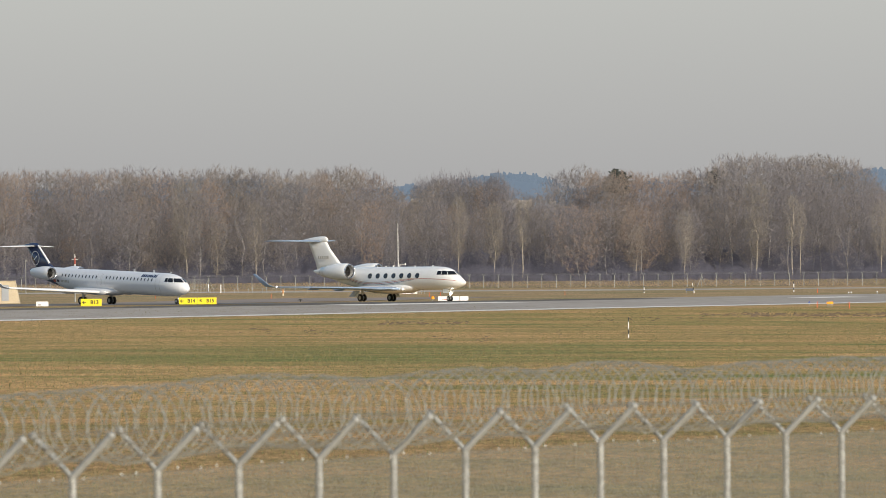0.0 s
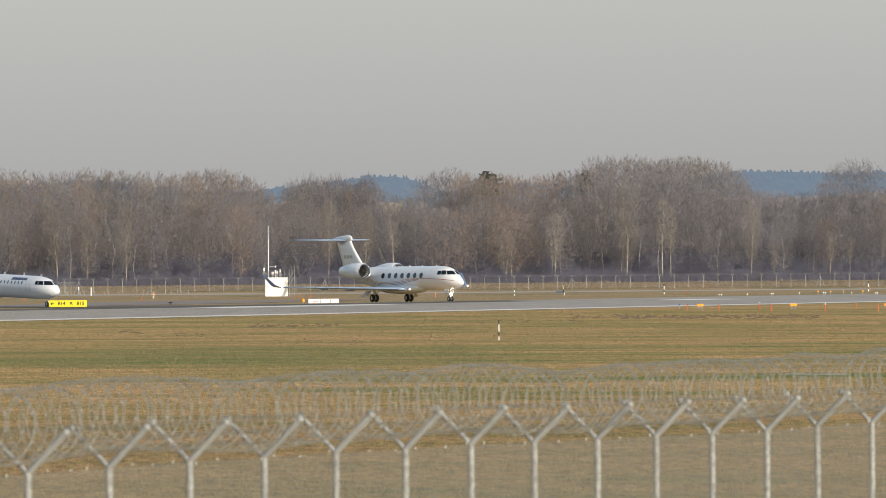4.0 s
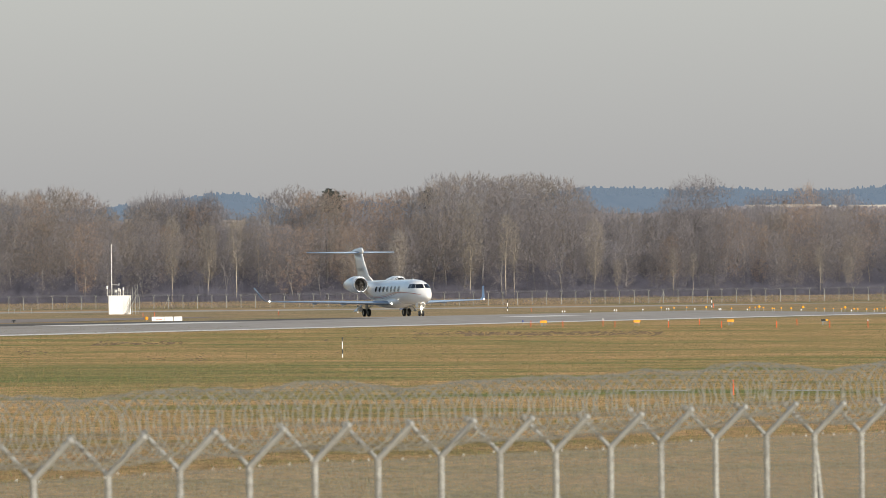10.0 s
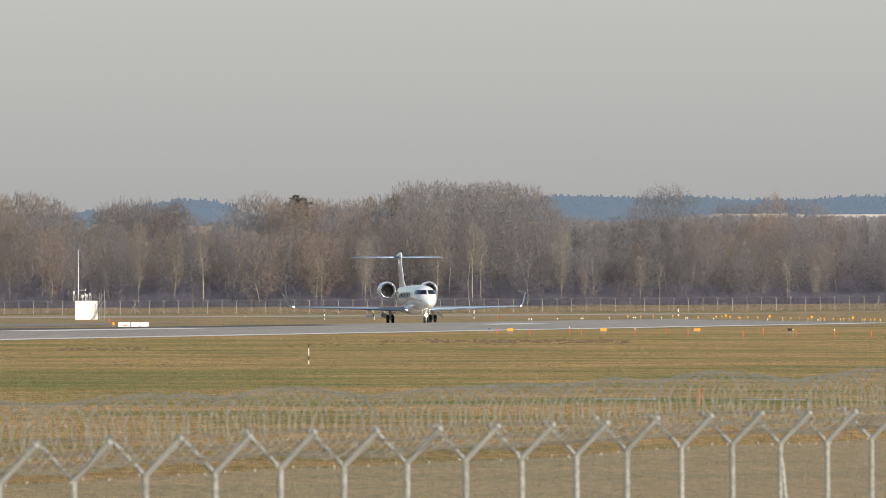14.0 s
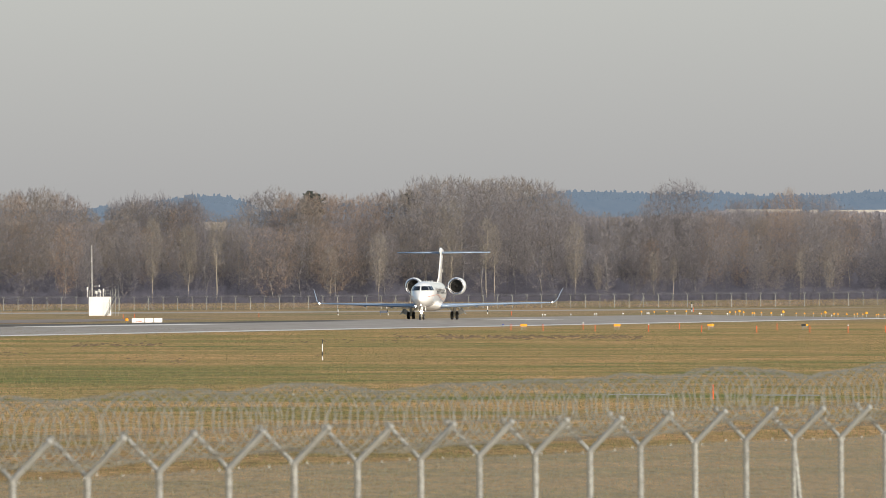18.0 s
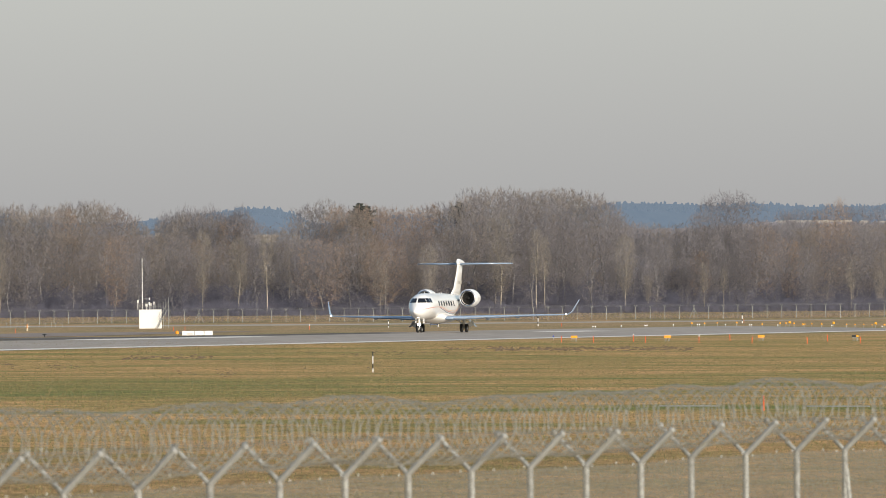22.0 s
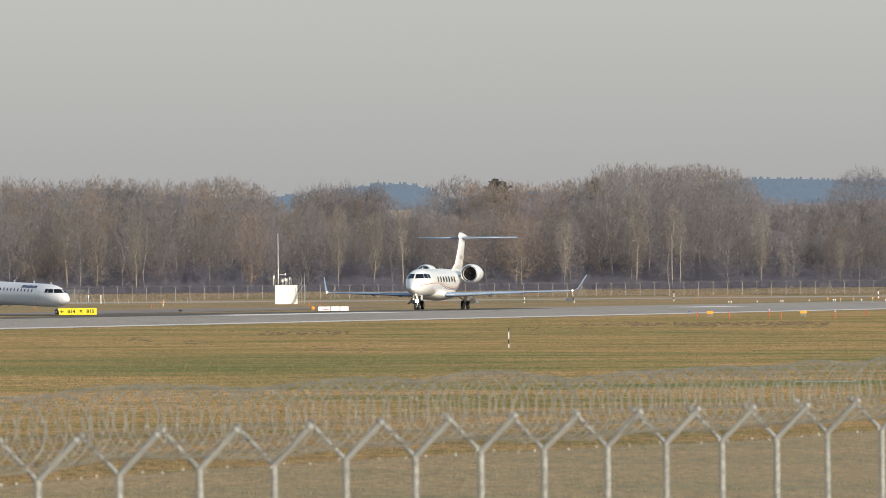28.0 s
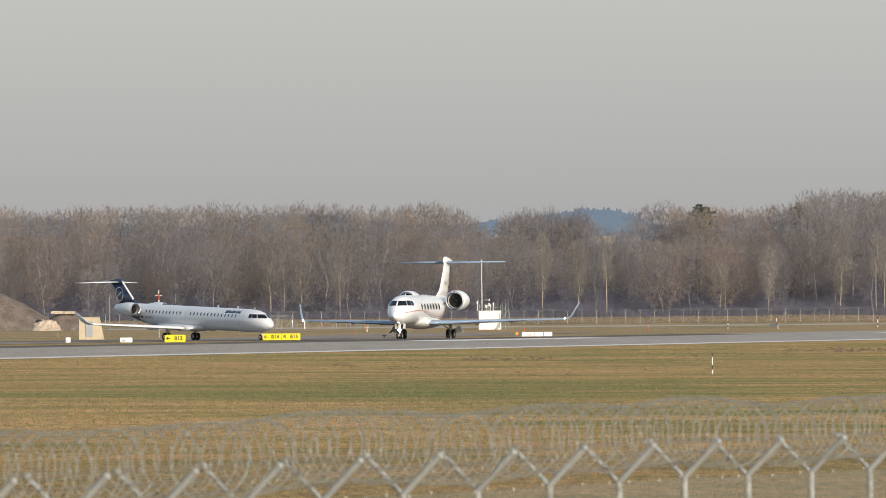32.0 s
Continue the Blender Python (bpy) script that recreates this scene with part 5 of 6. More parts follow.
# ---- woods ----
def bare_tree(seed, height, low, wide, tips, rise, shape=(0.55, 0.30), girth=0.0070, twig_w=0.018, sprays=6):
    """Meshes of a leafless tree: trunk with forking limbs, and a crown of fine twigs that fan out to a ragged, rounded envelope."""
    rnd = random.Random(seed)
    tv, tf, cv, cf = [], [], [], []

    def limb(a, b, r0, r1, n):
        w = (b - a).normalized()
        u = w.orthogonal().normalized()
        v = w.cross(u)
        k = len(tv)
        for p, r in ((a, r0), (b, r1)):
            for i in range(n):
                t = 2 * math.pi * i / n
                tv.append(p + (u * math.cos(t) + v * math.sin(t)) * r)
        for i in range(n):
            j = (i + 1) % n
            tf.append((k + i, k + j, k + n + j, k + n + i))

    def twig(a, b, w):
        s = (b - a).cross(Vector((rnd.uniform(-1, 1), rnd.uniform(-1, 1), rnd.uniform(-0.4, 0.4)))).normalized() * w
        k = len(cv)
        cv.extend((a - s, a + s, b))
        cf.append((k, k + 1, k + 2))

    def spray(q, d):
        for _ in range(sprays):
            e = (d + Vector((rnd.gauss(0, 0.6), rnd.gauss(0, 0.6), rnd.gauss(0.1, 0.42) + rise * 0.9))).normalized()
            a = q - d * rnd.uniform(0, 0.5)
            twig(a, a + e * rnd.uniform(0.45, 1.2) * height / 20, twig_w * rnd.uniform(0.7, 1.2))

    def grow(p, d, pts, r):
        n = len(pts)
        if n <= 2:
            for q in pts:
                twig(p, q, max(r, twig_w))
                spray(q, (q - p).normalized())
            return
        c = sum(pts, Vector()) / n
        way = c - p
        reach = way.length * rnd.uniform(0.34, 0.5)
        e = (way.normalized() + d * 0.55 + Vector((rnd.gauss(0, 0.12), rnd.gauss(0, 0.12), 0.12))).normalized()
        q = p + e * reach
        if r > 0.016:
            limb(p, q, r, r * 0.86, 6 if r > 0.1 else 4 if r > 0.04 else 3)
        else:
            twig(p, q, r)
            twig(q, p, r)
        axis = Vector((rnd.gauss(0, 1), rnd.gauss(0, 1), rnd.gauss(0, 0.6)))
        pts = sorted(pts, key=lambda v: v.dot(axis))
        cut = max(1, min(n - 1, int(n * rnd.uniform(0.3, 0.7))))
        for some in (pts[:cut], pts[cut:]):
            grow(q, e, some, r * 0.92 * math.sqrt(len(some) / n) ** 0.92)

    ends = []
    lobes = rnd.uniform(0, 99)
    while len(ends) < tips:
        k = rnd.random()
        a = rnd.uniform(0, 2 * math.pi)
        full = 1.75 * k ** shape[0] * (1 - k) ** shape[1]
        if rnd.random() > full ** 1.15 + 0.05 + 0.35 * k:
            continue
        rho = wide * height * full * (0.78 + 0.5 * noise.noise(Vector((math.cos(a) * 1.3, math.sin(a) * 1.3, lobes + 3 * k)))) * rnd.random() ** 0.36
        ends.append(Vector((rho * math.cos(a), rho * math.sin(a), height * (low + (1 - low) * k * (0.97 + 0.10 * noise.noise(Vector((math.cos(a) * 2, math.sin(a) * 2, lobes))))))))
    foot, fork = Vector((0, 0, -0.3)), Vector((rnd.gauss(0, 0.012) * height, rnd.gauss(0, 0.012) * height, height * low * rnd.uniform(0.75, 1.0)))
    mid = foot.lerp(fork, 0.5) + Vector((rnd.gauss(0, 0.006), rnd.gauss(0, 0.006), 0)) * height
    r = girth * height
    limb(foot, mid, r * 1.15, r, 7)
    limb(mid, fork, r, r * 0.9, 7)
    grow(fork, (fork - mid).normalized(), ends, r * 0.85)
    return tv, tf, cv, cf


# crown starts at, half width, tips, how steeply the twigs rise
TREE_FORMS = [(0.15, 0.26, 680, 0.55), (0.10, 0.30, 720, 0.35), (0.20, 0.21, 600, 0.95), (0.11, 0.34, 780, 0.25), (0.21, 0.23, 640, 0.7), (0.08, 0.25, 680, 0.6), (0.38, 0.16, 300, 0.9), (0.05, 0.40, 560, 0.2)]
TREE_KINDS = [bare_tree(n + 1, 20.0, *f) for n, f in enumerate(TREE_FORMS)]
DEEP_KINDS = [bare_tree(n + 31, 20.0, low, wide, 175, rise, girth=0.0065, twig_w=0.025) for n, (low, wide, _, rise) in enumerate(TREE_FORMS[:6])]
TREE_MESH = {}


def tree_mesh(kind, bark, twigs):
    key = (kind, bark.name, twigs.name)
    if key not in TREE_MESH:
        tv, tf, cv, cf = TREE_KINDS[kind]
        TREE_MESH[key] = (mesh_from("trunk", tv, tf, bark), mesh_from("crown", cv, cf, twigs))
    return TREE_MESH[key]


def plant(kind, x, y, h, bark, twigs, label, group, turn, wide=1.0):
    a, b = tree_mesh(kind, bark, twigs)
    top = TREE_TOPS[kind]
    t = thing("tree", label, "tree", group)
    for name, me in (("trunk", a), ("crown", b)):
        ob = new(name, me)
        ob.parent = t
    k = h / top
    t.matrix_world = pose(x, y, ground_z(x, y) - 0.05, 0, 0, turn) @ Matrix.Diagonal((k * wide, k * wide, k, 1))
    return t


TREE_TOPS = [max(v.z for v in k[2]) for k in TREE_KINDS]
DEEP_TOPS = [max(v.z for v in k[2]) for k in DEEP_KINDS]
# height of the wood's outline along the view: direction, top
SKYLINE = [(-400, 295), (-148, 292), (-68, 303), (0, 292), (120, 296), (240, 287), (330, 294), (400, 290), (480, 296), (545, 292), (620, 286), (670, 300), (695, 323), (715, 349), (740, 347), (756, 317), (800, 311), (870, 317), (915, 329), (940, 341), (970, 329), (995, 297), (1030, 287), (1080, 300), (1160, 297), (1250, 289), (1290, 265), (1340, 262), (1390, 272), (1440, 263), (1490, 263), (1530, 285), (1555, 320), (1590, 331), (1650, 329), (1800, 329), (2000, 329), (2110, 326), (2200, 314), (2400, 296)]


def tree_height(u, top, y):
    """How tall a tree at depth y must be to reach up to that direction."""
    x = (u - 784) / F * y
    return EYE + (516 - 0.006 * (u - 784) - top) / F * y - ground_z(x, y)


def woods():
    rnd = random.Random(5)
    labels = ("leafless brown deciduous tree at the wood's edge", "tall bare grey-brown tree with fine twigs", "leafless tree with spreading limbs in the wood")
    rows = [(1868, 52, 0.42, 0.80), (1882, 30, 0.66, 1.0), (1900, 23, 0.965, 1.025)]
    back = [[], [], [], []]
    for row, (y0, step, lo, hi) in enumerate(rows + [(1925, 15, 0.95, 1.0), (1948, 19, 0.88, 0.98)]):
        u = -330.0
        while u < 2420:
            u += step * rnd.uniform(0.6, 1.5)
            y = y0 + rnd.uniform(-7, 7)
            x = (u - 784) / F * y
            h = tree_height(u, interp(SKYLINE, u)[0] - 3, y) * rnd.uniform(lo, hi)
            turn, wide = rnd.uniform(0, 360), rnd.uniform(0.8, 1.15) * (1.15 if row == 0 else 1.0)
            r = rnd.random()
            if row > 2:
                # the depth of the wood, joined
                kind = rnd.randrange(6)
                tv, tf, cv, cf = DEEP_KINDS[kind]
                k = h / DEEP_TOPS[kind]
                m = pose(x, y, ground_z(x, y) - 0.05, 0, 0, turn) @ Matrix.Diagonal((k * wide, k * wide, k, 1))
                b0, b1 = len(back[0]), len(back[2])
                back[0].extend(m @ v for v in tv)
                back[1].extend(tuple(b0 + a for a in f) for f in tf)
                back[2].extend(m @ v for v in cv)
                back[3].extend(tuple(b1 + a for a in f) for f in cf)
                continue
            kind = rnd.choice((0, 1, 2, 3, 4, 5) if row else (1, 3, 5, 7))
            bark, twigs = (M_BARK, M_TWIG if r < (0.15 if row == 2 else 0.52) else M_TAN) if r < 0.80 else ((M_BIRCH, M_TWIG) if r < 0.83 else (M_BARK, M_RUST if r > 0.93 else M_TWIG))
            if row == 2 and (1100 < u < 1235 or (u < 330 and r < 0.22)):
                twigs = M_RUST
            plant(kind, x, y, h, bark, twigs, labels[row % 3], "bare trees of the wood", turn, wide)
    for name, vs, fs, m in (("wood_trunks", back[0], back[1], M_BARK), ("wood_twigs", back[2], back[3], M_TWIG)):
        tagged(new(name, mesh_from(name, vs, fs, m)), "depth of the leafless brown wood behind its edge", "wood", kind="stuff")
    # pale trunks that stand out
    for u, top, k, w in ((1403, 338, 6, 0.8), (1418, 352, 6, 0.7), (1212, 362, 4, 0.8), (1560, 345, 4, 0.8), (925, 350, 6, 1.0), (1126, 392, 0, 0.85), (1600, 420, 4, 0.8), (455, 345, 2, 0.8), (385, 372, 5, 0.8), (812, 335, 4, 0.7), (876, 345, 2, 0.7), (330, 300, 2, 0.9), (1338, 300, 2, 0.9), (1700, 400, 6, 0.8), (1735, 410, 6, 0.8), (1960, 400, 6, 0.9), (2010, 415, 4, 0.8)):
        y = 1862
        plant(k, (u - 784) / F * y, y, tree_height(u, top, y), M_BIRCH, M_PALE_TWIG, "slender bare tree with pale bark", "pale-barked trees", k * 40.0 + u, w)
    # thin poplars whose tops stand clear above the rest
    for u, top, w in ((742, 308, 0.7), (748, 300, 0.6), (756, 302, 0.8), (764, 296, 0.6), (776, 297, 0.8), (794, 293, 0.8), (812, 296, 0.8), (834, 293, 0.8), (858, 300, 0.8), (876, 294, 0.8), (896, 306, 0.7), (786, 290, 0.7), (802, 294, 0.6), (822, 288, 0.7), (846, 298, 0.6), (868, 294, 0.6), (884, 290, 0.6), (660, 300, 0.7), (690, 312, 0.6)):
        y = 1930
        plant(2, (u - 784) / F * y, y, tree_height(u, top, y), M_BARK, M_TWIG, "thin tall poplar standing above the wood", "thin poplars", u * 7.0, w)
    # crowns that rise over the low stretch of the wood
    for u, top, k, w, y in ((1741, 266, 3, 1.0, 1890), (1722, 274, 1, 1.0, 1893), (1762, 272, 3, 0.9, 1896), (1700, 300, 1, 1.0, 1886), (1841, 300, 1, 0.8, 1940), (1848, 304, 5, 0.8, 1945), (1872, 294, 1, 0.8, 1942), (1884, 300, 3, 0.7, 1946), (1910, 300, 5, 0.8, 1944), (1936, 280, 1, 0.7, 1940), (1944, 286, 3, 0.6, 1944), (1971, 297, 0, 0.9, 1942), (2002, 292, 3, 0.6, 1940), (2012, 296, 1, 0.6, 1944), (2040, 312, 1, 0.9, 1940)):
        plant(k, (u - 784) / F * y, y, tree_height(u, top, y), M_BARK, M_RUST if 1900 < u < 1960 else M_TWIG, "large bare tree with a broad rounded crown" if k == 3 else "rounded bare crown above the lower wood", "bare trees of the wood", 75 + u, w)
    # undergrowth along the foot of the wood, hazy shade put into its colour
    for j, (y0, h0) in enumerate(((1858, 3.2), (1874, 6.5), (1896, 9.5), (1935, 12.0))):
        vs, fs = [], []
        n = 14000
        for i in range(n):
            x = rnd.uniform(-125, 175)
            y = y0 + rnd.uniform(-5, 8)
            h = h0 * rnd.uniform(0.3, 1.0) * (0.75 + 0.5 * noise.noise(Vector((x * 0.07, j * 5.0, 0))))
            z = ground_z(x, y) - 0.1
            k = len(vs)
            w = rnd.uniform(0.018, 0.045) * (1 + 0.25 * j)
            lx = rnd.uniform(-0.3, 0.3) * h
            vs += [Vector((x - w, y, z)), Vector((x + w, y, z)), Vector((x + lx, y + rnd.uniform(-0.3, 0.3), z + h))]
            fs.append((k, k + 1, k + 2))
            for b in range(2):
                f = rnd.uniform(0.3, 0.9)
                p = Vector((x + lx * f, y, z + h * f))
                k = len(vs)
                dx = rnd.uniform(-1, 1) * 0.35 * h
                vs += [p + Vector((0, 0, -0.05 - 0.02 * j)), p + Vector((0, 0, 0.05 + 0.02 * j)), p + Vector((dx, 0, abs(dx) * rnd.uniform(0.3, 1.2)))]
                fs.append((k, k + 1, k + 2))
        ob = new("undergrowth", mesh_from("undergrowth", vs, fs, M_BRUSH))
        tagged(ob, "dense leafless undergrowth at the foot of the wood, coloured as hazy blue shade", "undergrowth", kind="stuff")
    # added backing sheet that closes the wood, coloured as its hazy shaded depth
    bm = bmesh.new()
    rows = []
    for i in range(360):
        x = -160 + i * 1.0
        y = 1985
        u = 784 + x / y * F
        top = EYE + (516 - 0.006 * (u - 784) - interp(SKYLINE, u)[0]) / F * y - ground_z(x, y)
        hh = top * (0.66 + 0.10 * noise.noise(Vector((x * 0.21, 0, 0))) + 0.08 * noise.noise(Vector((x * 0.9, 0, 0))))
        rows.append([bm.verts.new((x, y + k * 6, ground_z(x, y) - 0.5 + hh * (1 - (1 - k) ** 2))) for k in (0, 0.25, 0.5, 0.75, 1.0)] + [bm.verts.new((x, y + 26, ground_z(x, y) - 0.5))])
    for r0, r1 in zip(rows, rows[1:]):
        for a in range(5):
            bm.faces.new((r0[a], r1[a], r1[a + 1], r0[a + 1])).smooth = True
    tagged(new("wood_interior", mesh_of("wood_interior", bm, M_WOOD_HAZE)), "backing sheet coloured as the hazy, shaded depth of the leafless wood", "thicket", kind="stuff")


woods()


def fir_mesh(seed, h):
    """Needled boughs in loose tiers, with an uneven outline."""
    rnd = random.Random(seed)
    vs, fs = [], []
    tiers = [(h * (0.80 + 0.19 * i / 11), rnd.uniform(0.65, 1.35)) for i in range(12)]
    for z0, grow in tiers:
        reach = min(1.9, (h - z0) * 0.60 + 0.35) * grow
        for b in range(rnd.randint(7, 10)):
            a = rnd.uniform(0, 6.283)
            d = Vector((math.cos(a), math.sin(a), rnd.uniform(-0.45, 0.45)))
            r = reach * rnd.uniform(0.5, 1.15)
            for i in range(60):
                f = rnd.uniform(0.1, 1.0)
                p0 = Vector((0, 0, z0)) + d * r * f + Vector((0, 0, 0.22 * r * f * f))
                q = Vector((rnd.uniform(-1, 1), rnd.uniform(-1, 1), rnd.uniform(-0.9, 0.5))) * 0.42
                s = q.cross(Vector((rnd.uniform(-1, 1), rnd.uniform(-1, 1), 0.3))).normalized() * 0.11
                k = len(vs)
                vs += [p0 - s, p0 + s, p0 + q]
                fs.append((k, k + 1, k + 2))
    return vs, fs


def fir(u, top, d, h):
    t = thing("fir_tree", "dark green conifer rising above the bare trees", "tree", "conifers")
    ob = new("crown", mesh_from("crown", *fir_mesh(int(u), h), M_FIR))
    ob.parent = t
    x = (u - 784) / F * d
    g = ground_z(x, d)
    h2 = aim(u, top, d).z - g
    bm = bmesh.new()
    tube(bm, (0, 0, 0), (0, 0, h * 0.99), 0.28, 0.04, 7)
    part("trunk", bm, M_BARK, t)
    t.matrix_world = pose(x, d, g) @ Matrix.Diagonal((1, 1, h2 / h, 1))


fir(1091, 297, 1912, 21.0)
fir(1102, 302, 1914, 21.0)
fir(1268, 296, 1935, 21.0)


# ---- far woods between the near wood and the hills ----
def far_wood():
    rnd = random.Random(17)
    d = 2700.0
    vs, fs = [], []
    u = -900.0
    while u < 2900:
        top = interp([(-900, 350), (700, 352), (740, 356), (890, 363), (950, 365), (1000, 360), (1500, 341.5), (1700, 341.5), (1800, 330.5), (2000, 330.9), (2200, 332.9), (2900, 336)], u)[0]
        p = aim(u, top + rnd.uniform(-1.2, 2.2), d + rnd.uniform(-20, 20))
        g = ground_z(p.x, p.y) - 0.5
        w = rnd.uniform(0.5, 1.6)
        k = len(vs)
        vs += [Vector((p.x - w, p.y, g)), Vector((p.x + w, p.y, g)), Vector((p.x + w * 0.7, p.y, p.z - rnd.uniform(0.2, 2.0))), Vector((p.x, p.y, p.z)), Vector((p.x - w * 0.7, p.y, p.z - rnd.uniform(0.2, 2.0)))]
        fs.append((k, k + 1, k + 2, k + 3, k + 4))
        u += rnd.uniform(1.5, 4.0)
    tagged(new("far_wood", mesh_from("far_wood", vs, fs, M_WOOD_HAZE)), "far-off leafless wood behind the nearer trees, haze put into its colour", "wood", kind="stuff")


far_wood()


# ---- far hills ----
def hills():
    # direction, top of the wooded ridges
    ridge = [(-700, 318), (-300, 312), (-60, 306), (60, 318), (190, 322), (270, 306), (380, 300), (480, 304), (560, 318), (690, 316), (720, 310), (760, 316), (830, 298), (880, 292), (930, 290), (975, 300), (1010, 318), (1120, 308), (1190, 304), (1260, 312), (1400, 318), (1500, 298), (1560, 293), (1640, 294), (1720, 298), (1800, 294), (1880, 300), (2000, 298), (2100, 292), (2300, 300), (2700, 310)]
    d = 4300.0
    bm = bmesh.new()
    rows = []
    rnd = random.Random(3)
    u = -700.0
    while u < 2700:
        top = interp(ridge, u)[0] + (16 if u < 1400 else 5)
        p, q = aim(u, top, d), aim(u, 540, d)
        rows.append([bm.verts.new((q.x, d - 160, q.z)), bm.verts.new((p.x, d - 60, q.z + (p.z - q.z) * 0.6)), bm.verts.new((p.x, d, p.z)), bm.verts.new((p.x, d + 120, q.z))])
        for k in range(3):
            c = p + Vector((rnd.uniform(-0.6, 0.6), rnd.uniform(-50, -2), rnd.uniform(-2.5, 0.2)))
            w, h = rnd.uniform(0.35, 0.8), rnd.uniform(0.3, 1.2)
            bm.faces.new([bm.verts.new(c + Vector(e)) for e in ((-w, 0, -1.0), (w, 0, -1.0), (w * 0.6, 0, h * 0.5), (0, 0, h), (-w * 0.6, 0, h * 0.5))])
        u += 4.0
    for r0, r1 in zip(rows, rows[1:]):
        for k in range(3):
            bm.faces.new((r0[k], r1[k], r1[k + 1], r0[k + 1])).smooth = True
    tagged(new("backdrop_hills", mesh_of("backdrop_hills", bm, M_HILL)), "distant wooded hills with blue haze put in as a glow", "hills", kind="structure")
    # pale fields and buildings that show between the trees
    for u0, u1, v0, v1, m in ((729, 743, 350, 354, M_FARWALL), (746, 756, 351, 353, M_FARWALL), (894, 942, 353, 360, M_FARWALL), (972, 985, 355, 359, M_FARWALL), (1828, 1962, 329, 333, M_SNOW), (1976, 1992, 329.5, 333, M_SNOW), (2012, 2200, 330, 336, M_SNOW)):
        bm = bmesh.new()
        dd = 3600.0
        a, b = aim(u0, v0, dd), aim(u1, v1, dd)
        b.z = ground_z((a.x + b.x) / 2, dd)
        box(bm, ((a.x + b.x) / 2, dd, (a.z + b.z) / 2), (b.x - a.x, 6.0, a.z - b.z))
        tagged(new("far_building", mesh_of("far_building", bm, m)), "pale far-off building showing between the bare trees", "building")


hills()


# ---- near fence ----
FENCE_A = radians(18.0)
FX, FY = math.sin(FENCE_A), math.cos(FENCE_A)
FENCE_0 = Vector((-654 / F * 103.4, 103.4, 0))


# post, how far it is set along the line and how much higher than its neighbours' even run, in metres
FENCE_SET = [(-5, -0.06, 0.0), (0, -0.063, 0.015), (1, -0.071, 0.028), (2, -0.088, 0.04), (3, -0.025, 0.052), (4, -0.037, 0.048), (5, -0.04, 0.056), (6, -0.019, 0.044), (7, -0.046, 0.057), (8, -0.062, 0.034), (9, 0.024, 0.026), (10, 0.02, 0.024), (11, -0.015, 0.008), (12, -0.01, 0.0), (13, -0.11, 0.028), (14, 0.06, 0.024), (15, 0.17, 0.026), (16, 0.21, 0.0), (17, 0.27, -0.012), (24, 0.35, 0.0)]


def fence_at(n):
    along, up = interp(FENCE_SET, n)
    x, y = FENCE_0.x + (n * 2.5 + along) * FX, FENCE_0.y + (n * 2.5 + along) * FY
    return Vector((x, y, EYE - 1.80 + 0.005 * n + up))


